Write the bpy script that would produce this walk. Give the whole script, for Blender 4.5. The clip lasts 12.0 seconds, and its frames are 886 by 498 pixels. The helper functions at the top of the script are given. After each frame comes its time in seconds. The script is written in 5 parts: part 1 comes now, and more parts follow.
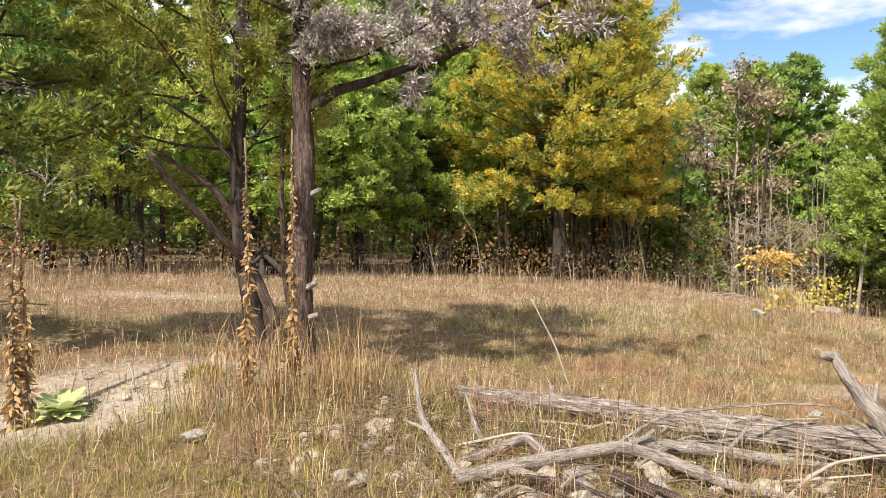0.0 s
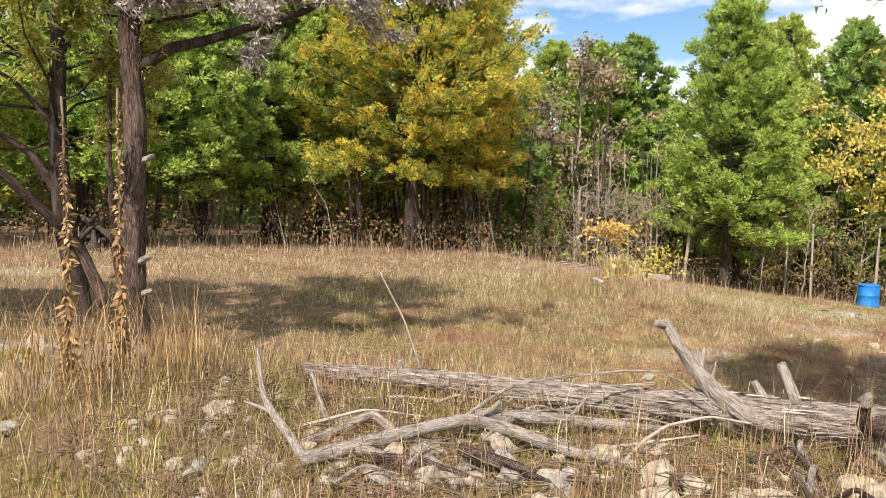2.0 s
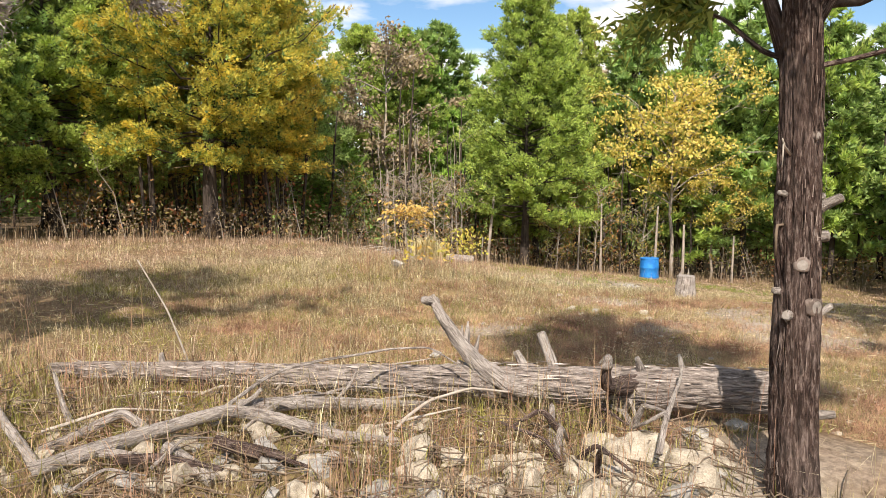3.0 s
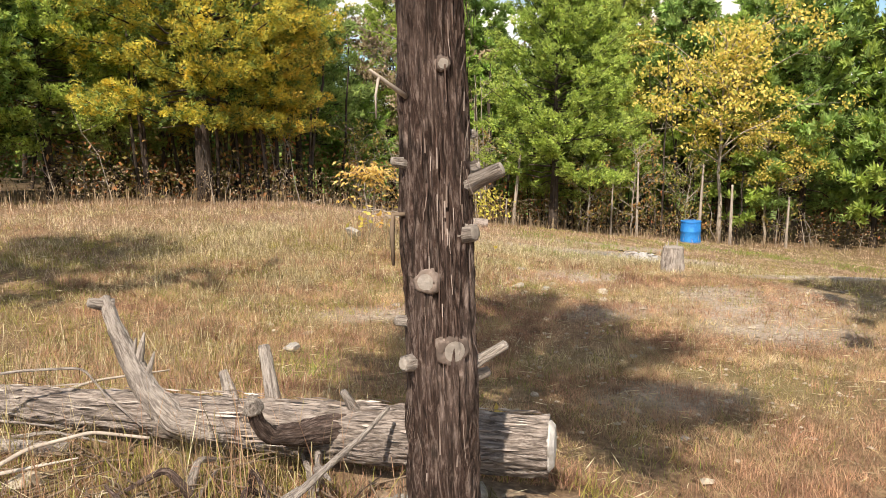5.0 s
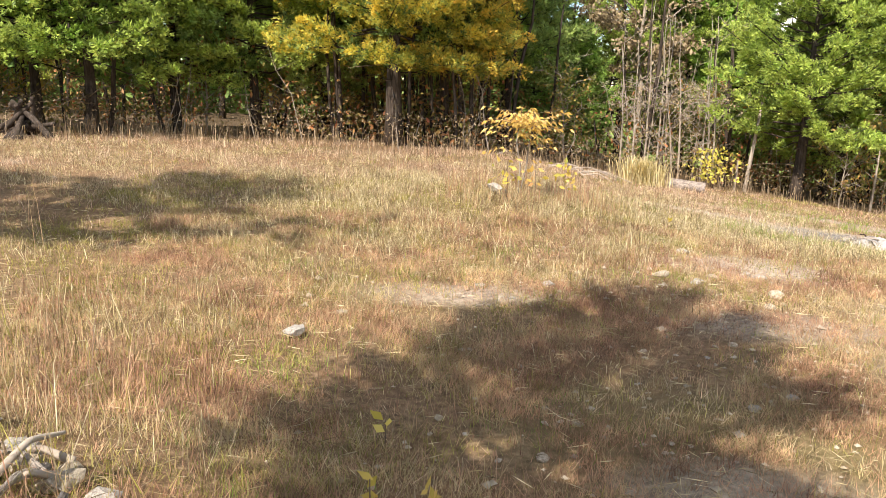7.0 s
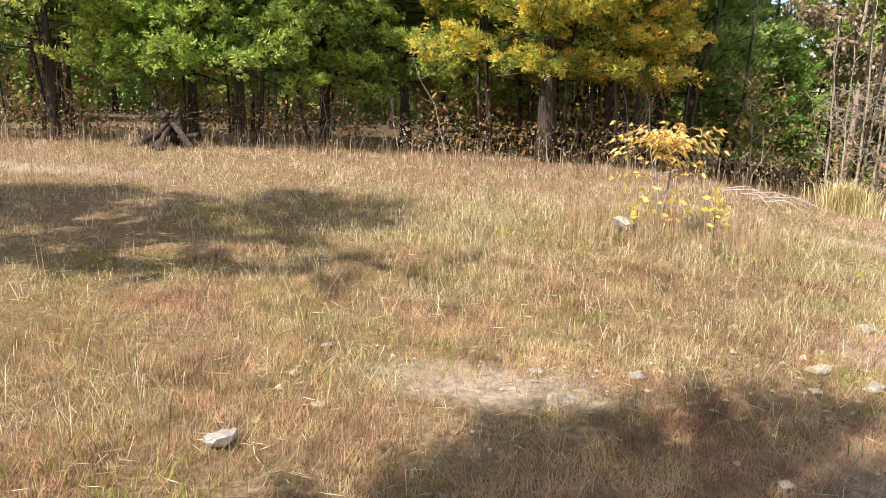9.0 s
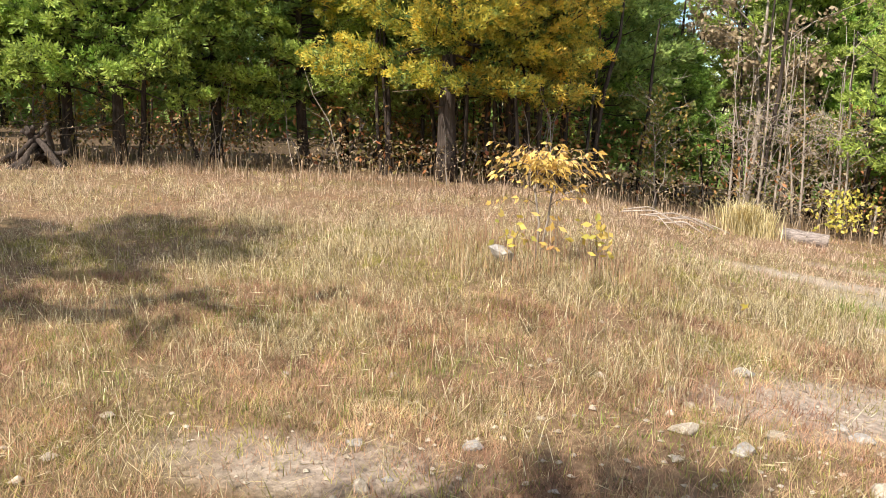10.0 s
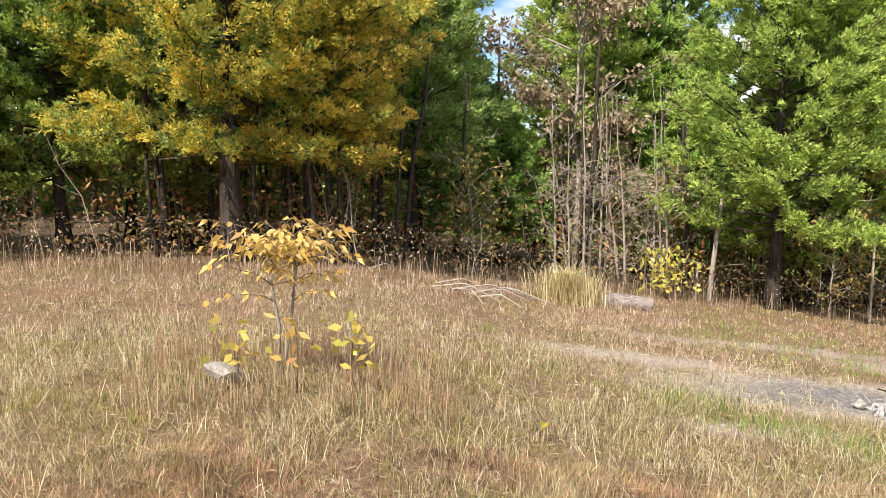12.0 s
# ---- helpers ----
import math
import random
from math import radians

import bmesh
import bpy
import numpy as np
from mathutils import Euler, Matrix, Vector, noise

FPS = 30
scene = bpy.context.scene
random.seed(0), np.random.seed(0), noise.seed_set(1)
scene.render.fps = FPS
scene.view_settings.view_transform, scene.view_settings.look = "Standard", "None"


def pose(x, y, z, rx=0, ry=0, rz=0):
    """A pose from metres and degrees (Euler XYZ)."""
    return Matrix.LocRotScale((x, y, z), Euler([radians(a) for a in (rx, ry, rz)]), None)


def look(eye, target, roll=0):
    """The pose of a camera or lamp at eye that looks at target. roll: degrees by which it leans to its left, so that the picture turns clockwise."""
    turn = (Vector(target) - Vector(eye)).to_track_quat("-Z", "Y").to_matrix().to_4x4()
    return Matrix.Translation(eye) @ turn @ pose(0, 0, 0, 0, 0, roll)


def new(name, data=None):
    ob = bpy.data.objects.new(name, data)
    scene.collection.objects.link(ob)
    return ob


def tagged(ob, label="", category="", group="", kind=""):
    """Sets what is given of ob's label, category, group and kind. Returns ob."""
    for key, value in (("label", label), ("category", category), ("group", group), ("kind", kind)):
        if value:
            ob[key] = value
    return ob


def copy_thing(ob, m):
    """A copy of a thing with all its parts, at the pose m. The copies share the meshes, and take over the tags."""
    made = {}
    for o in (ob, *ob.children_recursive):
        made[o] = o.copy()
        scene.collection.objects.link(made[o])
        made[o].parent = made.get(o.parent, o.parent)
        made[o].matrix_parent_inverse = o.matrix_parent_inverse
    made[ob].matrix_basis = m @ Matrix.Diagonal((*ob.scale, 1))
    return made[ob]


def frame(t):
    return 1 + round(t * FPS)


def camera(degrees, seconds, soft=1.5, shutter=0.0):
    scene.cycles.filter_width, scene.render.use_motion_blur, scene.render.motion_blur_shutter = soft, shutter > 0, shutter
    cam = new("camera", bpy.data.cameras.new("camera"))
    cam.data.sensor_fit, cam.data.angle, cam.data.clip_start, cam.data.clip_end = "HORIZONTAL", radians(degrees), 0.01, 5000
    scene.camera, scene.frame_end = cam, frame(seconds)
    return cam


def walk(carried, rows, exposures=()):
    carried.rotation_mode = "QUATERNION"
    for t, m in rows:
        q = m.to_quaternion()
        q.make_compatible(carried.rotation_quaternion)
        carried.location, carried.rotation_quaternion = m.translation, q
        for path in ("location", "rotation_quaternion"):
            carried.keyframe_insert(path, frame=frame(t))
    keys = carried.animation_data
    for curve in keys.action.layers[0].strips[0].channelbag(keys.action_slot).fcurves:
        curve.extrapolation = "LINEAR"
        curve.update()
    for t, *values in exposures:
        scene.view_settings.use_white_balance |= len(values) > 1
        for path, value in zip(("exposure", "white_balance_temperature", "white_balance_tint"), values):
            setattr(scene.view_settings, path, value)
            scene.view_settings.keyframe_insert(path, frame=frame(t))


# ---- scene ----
cam = camera(60.3, 12.0, soft=0.8)
LEAN = 2.0
PATH = [
    (0, (0.209, 0.042, 1.509), (0.365, 2.034, 1.436), 2.0),
    (0.5, (0.268, 0.126, 1.505), (0.521, 2.109, 1.426), 3.3),
    (1, (0.27, 0.147, 1.52), (0.534, 2.126, 1.4), 2.7),
    (1.5, (0.239, 0.177, 1.524), (0.586, 2.142, 1.393), 2.9),
    (2, (0.265, 0.17, 1.513), (0.8, 2.093, 1.378), 2.5),
    (2.5, (0.314, 0.172, 1.502), (1.105, 2.003, 1.352), 1.8),
    (3, (0.558, 0.151, 1.486), (1.53, 1.892, 1.332), 1.7),
    (3.2, (0.725, 0.113, 1.493), (1.736, 1.831, 1.338), 1.5),
    (4.8, (2.313, 0.344, 1.521), (3.121, 2.155, 1.261), 1.7),
    (5, (2.519, 0.415, 1.552), (3.306, 2.234, 1.284), 1.3),
    (5.5, (2.988, 0.53, 1.549), (3.639, 2.39, 1.21), 2.1),
    (6, (3.465, 0.795, 1.53), (4.012, 2.679, 1.141), 3.2),
    (6.5, (3.87, 1.073, 1.521), (4.245, 2.996, 1.119), 3.3),
    (7, (4.158, 1.501, 1.513), (4.317, 3.45, 1.096), 3.0),
    (7.5, (4.43, 1.888, 1.506), (4.393, 3.844, 1.087), 2.8),
    (7.7, (4.521, 2.051, 1.535), (4.412, 4.003, 1.112), 2.8),
    (9.3, (5.17, 3.287, 1.564), (4.814, 5.212, 1.153), 2.7),
    (9.5, (5.24, 3.442, 1.576), (4.932, 5.378, 1.18), 3.2),
    (10, (5.524, 3.804, 1.595), (5.354, 5.763, 1.225), 3.2),
    (10.5, (5.727, 4.195, 1.57), (5.685, 6.164, 1.222), 2.5),
    (11, (5.935, 4.613, 1.594), (6.025, 6.581, 1.248), 1.9),
    (11.5, (6.166, 5.044, 1.6), (6.37, 7.003, 1.249), 0.8),
    (12, (6.343, 5.531, 1.62), (6.546, 7.512, 1.432), 1.4),
]
walk(cam, [(t, pose(0, 0, 0, 0, LEAN, 0) @ look(eye, target, roll)) for t, eye, target, roll in PATH],
     [(t, stops + 0.42, kelvin, 13) for t, stops, kelvin in ((0, 0.70, 7000), (3.0, 0.60, 7000), (5.0, 0.60, 7300), (6.5, 0.88, 7200), (7.5, 1.00, 7100), (9.5, 0.88, 6900), (10.5, 0.80, 6900), (11.5, 0.74, 6800), (12.0, 0.72, 6700))])

# ---- light ----
SUN_DIR = Vector((0.56, 0.83, -1.08)).normalized()
world = bpy.data.worlds.new("sky")
scene.world = world
world.use_nodes = True
wn, wl = world.node_tree.nodes, world.node_tree.links
wn.clear()
sky = wn.new("ShaderNodeTexSky")
sky.sky_type = "NISHITA"
sky.sun_disc = False
sky.sun_elevation = math.asin(-SUN_DIR.z)
sky.sun_rotation = math.atan2(-SUN_DIR.x, -SUN_DIR.y)
sky.air_density, sky.dust_density, sky.ozone_density = 1.0, 0.0, 3.0
wco = wn.new("ShaderNodeTexCoord")
wmap = wn.new("ShaderNodeMapping")
wmap.inputs["Scale"].default_value, wmap.inputs["Location"].default_value = (1.4, 1.4, 4.5), (15.3, 8.1, 3.33)
wl.new(wco.outputs["Generated"], wmap.inputs["Vector"])
cloud = wn.new("ShaderNodeTexNoise")
cloud.inputs["Scale"].default_value, cloud.inputs["Detail"].default_value, cloud.inputs["Roughness"].default_value = 2.3, 8, 0.55
wl.new(wmap.outputs["Vector"], cloud.inputs["Vector"])
cramp = wn.new("ShaderNodeValToRGB")
cramp.color_ramp.elements[0].position, cramp.color_ramp.elements[1].position = 0.46, 0.60
wl.new(cloud.outputs["Fac"], cramp.inputs["Fac"])
cmix = wn.new("ShaderNodeMix")
cmix.data_type = "RGBA"
cmix.inputs["B"].default_value = (4.8, 4.65, 4.5, 1)
wl.new(cramp.outputs["Color"], cmix.inputs["Factor"])
wsat = wn.new("ShaderNodeHueSaturation")
wsat.inputs["Saturation"].default_value, wsat.inputs["Value"].default_value = 1.15, 0.50
wl.new(sky.outputs["Color"], wsat.inputs["Color"])
wl.new(wsat.outputs["Color"], cmix.inputs["A"])
wbg = wn.new("ShaderNodeBackground")
wbg.inputs["Strength"].default_value = 0.15
wout = wn.new("ShaderNodeOutputWorld")
wl.new(cmix.outputs["Result"], wbg.inputs["Color"])
wl.new(wbg.outputs["Background"], wout.inputs["Surface"])

sun_data = bpy.data.lights.new("sun", "SUN")
sun_data.energy, sun_data.angle, sun_data.color = 3.3, radians(0.53), (1.0, 0.94, 0.85)
sun = new("sun", sun_data)
sun.matrix_basis = look((-20, -34, 40), Vector((-20, -34, 40)) + SUN_DIR)

# ---- materials ----
rng = np.random.default_rng(7)


def material(name):
    m = bpy.data.materials.new(name)
    m.use_nodes = True
    nt = m.node_tree
    nt.nodes.clear()
    out = nt.nodes.new("ShaderNodeOutputMaterial")
    return m, nt, out


def ramp(nt, fac, stops):
    r = nt.nodes.new("ShaderNodeValToRGB")
    while len(r.color_ramp.elements) < len(stops):
        r.color_ramp.elements.new(0.5)
    for e, (p, c) in zip(r.color_ramp.elements, stops):
        e.position, e.color = p, (*c, 1)
    nt.links.new(fac, r.inputs["Fac"])
    return r.outputs["Color"]


def noise_tex(nt, scale, detail=4, rough=0.6, vec=None, stretch=None, warp=0.0):
    n = nt.nodes.new("ShaderNodeTexNoise")
    n.inputs["Scale"].default_value, n.inputs["Detail"].default_value, n.inputs["Roughness"].default_value = scale, detail, rough
    n.inputs["Distortion"].default_value = warp
    if vec is None:
        vec = nt.nodes.new("ShaderNodeTexCoord").outputs["Object"]
    if stretch:
        mp = nt.nodes.new("ShaderNodeMapping")
        mp.inputs["Scale"].default_value = stretch
        nt.links.new(vec, mp.inputs["Vector"])
        vec = mp.outputs["Vector"]
    nt.links.new(vec, n.inputs["Vector"])
    return n.outputs["Fac"]


def mixed(nt, fac, a, b, mode="MIX"):
    x = nt.nodes.new("ShaderNodeMix")
    x.data_type, x.blend_type = "RGBA", mode
    for key, v in (("Factor", fac), ("A", a), ("B", b)):
        if isinstance(v, (int, float)):
            x.inputs[key].default_value = v
        elif isinstance(v, tuple):
            x.inputs[key].default_value = (*v, 1)
        else:
            nt.links.new(v, x.inputs[key])
    return x.outputs["Result"]


def leaf_material(name, stops, through_light=0.3, shift=0.12, rough=0.55, patchy=0.0, patch_size=1.3, clump=0.9, swing=0.3):
    """Foliage: each leaf its own tone, each plant slightly its own."""
    m, nt, out = material(name)
    geo = nt.nodes.new("ShaderNodeNewGeometry")
    tone = geo.outputs["Random Per Island"]
    if patchy:
        spread = nt.nodes.new("ShaderNodeMapRange")
        spread.inputs["From Min"].default_value, spread.inputs["From Max"].default_value = 0.33, 0.67
        nt.links.new(noise_tex(nt, patch_size, 3), spread.inputs["Value"])
        blend = nt.nodes.new("ShaderNodeMix")
        blend.inputs["Factor"].default_value = patchy
        nt.links.new(tone, blend.inputs["A"])
        nt.links.new(spread.outputs["Result"], blend.inputs["B"])
        tone = blend.outputs["Result"]
    col = ramp(nt, tone, stops)
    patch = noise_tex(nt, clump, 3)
    hsv = nt.nodes.new("ShaderNodeHueSaturation")
    info = nt.nodes.new("ShaderNodeObjectInfo")
    mr = nt.nodes.new("ShaderNodeMapRange")
    mr.inputs["To Min"].default_value, mr.inputs["To Max"].default_value = 0.5 - shift * 0.22, 0.5 + shift * 0.22
    nt.links.new(info.outputs["Random"], mr.inputs["Value"])
    nt.links.new(mr.outputs["Result"], hsv.inputs["Hue"])
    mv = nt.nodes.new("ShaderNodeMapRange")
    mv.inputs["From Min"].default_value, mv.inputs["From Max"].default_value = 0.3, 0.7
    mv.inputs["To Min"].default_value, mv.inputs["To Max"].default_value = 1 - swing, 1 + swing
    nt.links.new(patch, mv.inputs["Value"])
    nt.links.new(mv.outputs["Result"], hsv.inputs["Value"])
    nt.links.new(col, hsv.inputs["Color"])
    d = nt.nodes.new("ShaderNodeBsdfPrincipled")
    d.inputs["Roughness"].default_value = rough
    d.inputs["Specular IOR Level"].default_value = 0.3
    tr = nt.nodes.new("ShaderNodeBsdfTranslucent")
    nt.links.new(hsv.outputs["Color"], d.inputs["Base Color"])
    nt.links.new(hsv.outputs["Color"], tr.inputs["Color"])
    mx = nt.nodes.new("ShaderNodeMixShader")
    mx.inputs["Fac"].default_value = through_light
    nt.links.new(d.outputs["BSDF"], mx.inputs[1])
    nt.links.new(tr.outputs["BSDF"], mx.inputs[2])
    nt.links.new(mx.outputs["Shader"], out.inputs["Surface"])
    return m


def solid(nt, out, col, rough, bump=None, strength=0.4, dist=0.01):
    b = nt.nodes.new("ShaderNodeBsdfPrincipled")
    nt.links.new(col, b.inputs["Base Color"])
    b.inputs["Roughness"].default_value = rough
    b.inputs["Specular IOR Level"].default_value = 0.25
    if bump is not None:
        bp = nt.nodes.new("ShaderNodeBump")
        bp.inputs["Strength"].default_value, bp.inputs["Distance"].default_value = strength, dist
        nt.links.new(bump, bp.inputs["Height"])
        nt.links.new(bp.outputs["Normal"], b.inputs["Normal"])
    nt.links.new(b.outputs["BSDF"], out.inputs["Surface"])
    return b


def bark_material(name, dark, mid, pale, fine=26, grain=False):
    """Stringy bark. The fibres run along the stem: by the mesh's own grain, or else along the object's z."""
    m, nt, out = material(name)
    if grain:
        at = nt.nodes.new("ShaderNodeAttribute")
        at.attribute_name = "grain"
        vec = at.outputs["Vector"]
    else:
        vec = nt.nodes.new("ShaderNodeTexCoord").outputs["Object"]
    fib = noise_tex(nt, fine, 8, 0.7, vec, stretch=(1, 1, 0.11), warp=0.9)
    big = noise_tex(nt, 7, 4, 0.6, vec, stretch=(1, 1, 0.4))
    col = ramp(nt, fib, [(0.34, dark), (0.49, mid), (0.68, pale)])
    col = mixed(nt, ramp(nt, big, [(0.45, (0, 0, 0)), (0.72, (0.4, 0.4, 0.4))]), col, pale)
    tint = noise_tex(nt, 3.1, 3, 0.6, vec)
    col = mixed(nt, ramp(nt, tint, [(0.5, (0, 0, 0)), (0.75, (0.5, 0.5, 0.5))]), col, mid)
    if grain:
        gap = noise_tex(nt, 38, 5, 0.6, vec, stretch=(1, 1, 0.16), warp=1.2)
        col = mixed(nt, ramp(nt, gap, [(0.36, (0.7, 0.7, 0.7)), (0.5, (0, 0, 0))]), col, dark)
    solid(nt, out, col, 0.9, fib, 1.0, 0.02)
    return m


def plain_material(name, stops, scale, rough=0.9, stretch=None, bump=0.5, dist=0.01):
    m, nt, out = material(name)
    n = noise_tex(nt, scale, 7, 0.65, stretch=stretch)
    big = noise_tex(nt, scale * 0.17, 3, 0.5)
    col = ramp(nt, n, stops)
    col = mixed(nt, 0.5, col, ramp(nt, big, [(0.3, stops[0][1]), (0.7, stops[-1][1])]))
    solid(nt, out, col, rough, n, bump, dist)
    return m


BARK = bark_material("cedar_bark", (0.014, 0.009, 0.007), (0.085, 0.052, 0.042), (0.36, 0.28, 0.245), 150, True)
BARK_DARK = bark_material("wood_edge_bark", (0.018, 0.014, 0.011), (0.05, 0.038, 0.031), (0.13, 0.105, 0.09), 22)
BARK_GREY = bark_material("sapling_bark", (0.16, 0.135, 0.11), (0.34, 0.29, 0.245), (0.55, 0.49, 0.42), 24)
BARK_LOG = bark_material("log_bark", (0.07, 0.056, 0.048), (0.31, 0.26, 0.23), (0.62, 0.55, 0.50), 120, True)
DEADWOOD = bark_material("bleached_wood", (0.10, 0.08, 0.068), (0.42, 0.365, 0.325), (0.68, 0.62, 0.57), 170, True)
PALE_CUT = plain_material("bleached_cut_wood", [(0.3, (0.30, 0.285, 0.27)), (0.55, (0.50, 0.485, 0.465)), (0.75, (0.68, 0.66, 0.64))], 50)
CUTWOOD = plain_material("weathered_cut_wood", [(0.3, (0.16, 0.14, 0.12)), (0.55, (0.32, 0.285, 0.25)), (0.75, (0.46, 0.42, 0.385))], 60)
ROCK = plain_material("limestone_rock", [(0.3, (0.17, 0.14, 0.105)), (0.48, (0.40, 0.34, 0.26)), (0.68, (0.68, 0.61, 0.50))], 16, dist=0.02)
ROCK_GREY = plain_material("grey_rock", [(0.3, (0.16, 0.15, 0.14)), (0.5, (0.36, 0.34, 0.31)), (0.72, (0.62, 0.59, 0.54))], 18, dist=0.02)
ASH = plain_material("fire_ash", [(0.3, (0.14, 0.135, 0.13)), (0.5, (0.42, 0.41, 0.40)), (0.7, (0.68, 0.67, 0.66))], 12, dist=0.03)
TWIG = plain_material("dry_twig", [(0.3, (0.10, 0.075, 0.055)), (0.6, (0.24, 0.18, 0.13))], 30, bump=0.1)
PALE_TWIG = plain_material("pale_twig", [(0.3, (0.26, 0.22, 0.18)), (0.6, (0.50, 0.44, 0.38))], 30, bump=0.1)

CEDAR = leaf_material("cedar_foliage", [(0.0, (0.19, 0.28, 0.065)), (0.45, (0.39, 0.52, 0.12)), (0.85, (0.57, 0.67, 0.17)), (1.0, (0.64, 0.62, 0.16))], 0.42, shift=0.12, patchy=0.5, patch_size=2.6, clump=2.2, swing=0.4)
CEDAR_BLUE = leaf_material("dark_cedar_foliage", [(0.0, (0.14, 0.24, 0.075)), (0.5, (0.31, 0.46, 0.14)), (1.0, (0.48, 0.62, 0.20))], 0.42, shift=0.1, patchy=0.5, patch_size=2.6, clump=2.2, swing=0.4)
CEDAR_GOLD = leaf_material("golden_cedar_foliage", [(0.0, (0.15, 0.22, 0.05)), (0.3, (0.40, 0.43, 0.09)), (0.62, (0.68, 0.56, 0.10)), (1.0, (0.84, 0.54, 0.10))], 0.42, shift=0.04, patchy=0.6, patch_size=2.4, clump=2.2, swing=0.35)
# Inner sprays: older green, darkened further to give the crown shaded recesses
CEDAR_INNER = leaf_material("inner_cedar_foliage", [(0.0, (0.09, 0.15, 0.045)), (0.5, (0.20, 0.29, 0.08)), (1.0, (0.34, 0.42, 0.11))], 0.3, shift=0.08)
CEDAR_NEAR = leaf_material("near_cedar_foliage", [(0.0, (0.11, 0.17, 0.045)), (0.5, (0.30, 0.38, 0.085)), (0.85, (0.48, 0.51, 0.115)), (1.0, (0.58, 0.51, 0.15))], 0.48, shift=0.1)
DEAD_FOLIAGE = leaf_material("dead_grey_foliage", [(0.0, (0.20, 0.17, 0.155)), (0.5, (0.44, 0.40, 0.375)), (1.0, (0.68, 0.64, 0.61))], 0.25, 0.05)
YELLOW = leaf_material("yellow_leaves", [(0.0, (0.36, 0.40, 0.09)), (0.4, (0.66, 0.54, 0.11)), (1.0, (0.88, 0.69, 0.22))], 0.35, 0.06)
ORANGE = leaf_material("orange_yellow_leaves", [(0.0, (0.46, 0.28, 0.07)), (0.45, (0.74, 0.50, 0.13)), (0.88, (0.86, 0.66, 0.26)), (1.0, (0.50, 0.21, 0.09))], 0.35, 0.03)
BROWNLEAF = leaf_material("brown_leaves", [(0.0, (0.16, 0.12, 0.07)), (0.5, (0.33, 0.26, 0.15)), (1.0, (0.54, 0.44, 0.30))], 0.3, 0.12)
SHRUB = leaf_material("shrub_leaves", [(0.0, (0.10, 0.13, 0.035)), (0.5, (0.23, 0.25, 0.07)), (0.8, (0.42, 0.34, 0.09)), (1.0, (0.52, 0.33, 0.09))], 0.3, 0.3)
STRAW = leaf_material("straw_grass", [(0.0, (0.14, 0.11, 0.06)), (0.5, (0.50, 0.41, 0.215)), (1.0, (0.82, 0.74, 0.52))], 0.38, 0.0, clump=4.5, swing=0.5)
TUSSOCK = leaf_material("pale_tussock", [(0.0, (0.46, 0.38, 0.19)), (0.5, (0.72, 0.62, 0.34)), (1.0, (0.92, 0.83, 0.54))], 0.4, 0.0)
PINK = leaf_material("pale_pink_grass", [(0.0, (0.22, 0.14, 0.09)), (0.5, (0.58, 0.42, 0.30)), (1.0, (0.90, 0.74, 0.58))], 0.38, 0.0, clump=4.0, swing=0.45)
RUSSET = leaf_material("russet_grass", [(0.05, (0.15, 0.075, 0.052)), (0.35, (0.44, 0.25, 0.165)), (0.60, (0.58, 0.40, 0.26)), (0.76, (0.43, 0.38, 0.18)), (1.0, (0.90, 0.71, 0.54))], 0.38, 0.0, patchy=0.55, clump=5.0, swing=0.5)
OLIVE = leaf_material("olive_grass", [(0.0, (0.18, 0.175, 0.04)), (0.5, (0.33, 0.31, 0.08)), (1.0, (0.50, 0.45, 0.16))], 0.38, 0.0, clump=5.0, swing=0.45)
GREEN = leaf_material("green_grass", [(0.0, (0.14, 0.23, 0.04)), (0.6, (0.27, 0.37, 0.075)), (1.0, (0.42, 0.48, 0.14))], 0.38, 0.0)
MULLEIN_LEAF = leaf_material("mullein_leaf", [(0.0, (0.42, 0.54, 0.20)), (1.0, (0.70, 0.76, 0.42))], 0.3, 0.0, 0.8)
DRYLEAF = leaf_material("dry_curled_leaf", [(0.0, (0.22, 0.13, 0.06)), (0.6, (0.45, 0.29, 0.14)), (1.0, (0.68, 0.50, 0.26))], 0.2, 0.0)


# ---- shape of the land ----
def smooth(a, b, x):
    t = np.clip((x - a) / (b - a), 0, 1)
    return t * t * (3 - 2 * t)


def land(x, y):
    """Height of the ground: a long slope down to the right, a low hump, and a bank under the fallen log."""
    x, y = np.asarray(x, float), np.asarray(y, float)
    z = 0.04 + 0.024 * np.clip(y - 6, 0, 9) * (1 - smooth(5, 10, x)) - 0.02 * np.clip(y - 17, 0, 60)
    z = z - 0.28 * smooth(6, 9.2, x) * smooth(7.5, 11.5, y) - 0.095 * np.clip(x - 9, 0, 12) * smooth(4, 10, y)
    s = (x - 3.87) * 0.59 + (y - 2.55) * 0.807
    z = z + 0.34 * np.exp(-(s / np.where(s > 0, 1.0, 1.3)) ** 2) * (1 - smooth(3.9, 4.8, x))
    z = z + 0.12 * np.exp(-((x - 5.5) ** 2 + (y - 10.5) ** 2) / 2.6)
    z = z + 0.02 * np.sin(x * 1.7 + 0.6 * y) * np.cos(y * 1.3 - 0.4 * x)
    return z - 0.0349 * np.clip(x, -25, 25)


def lz(x, y):
    return float(land(x, y))


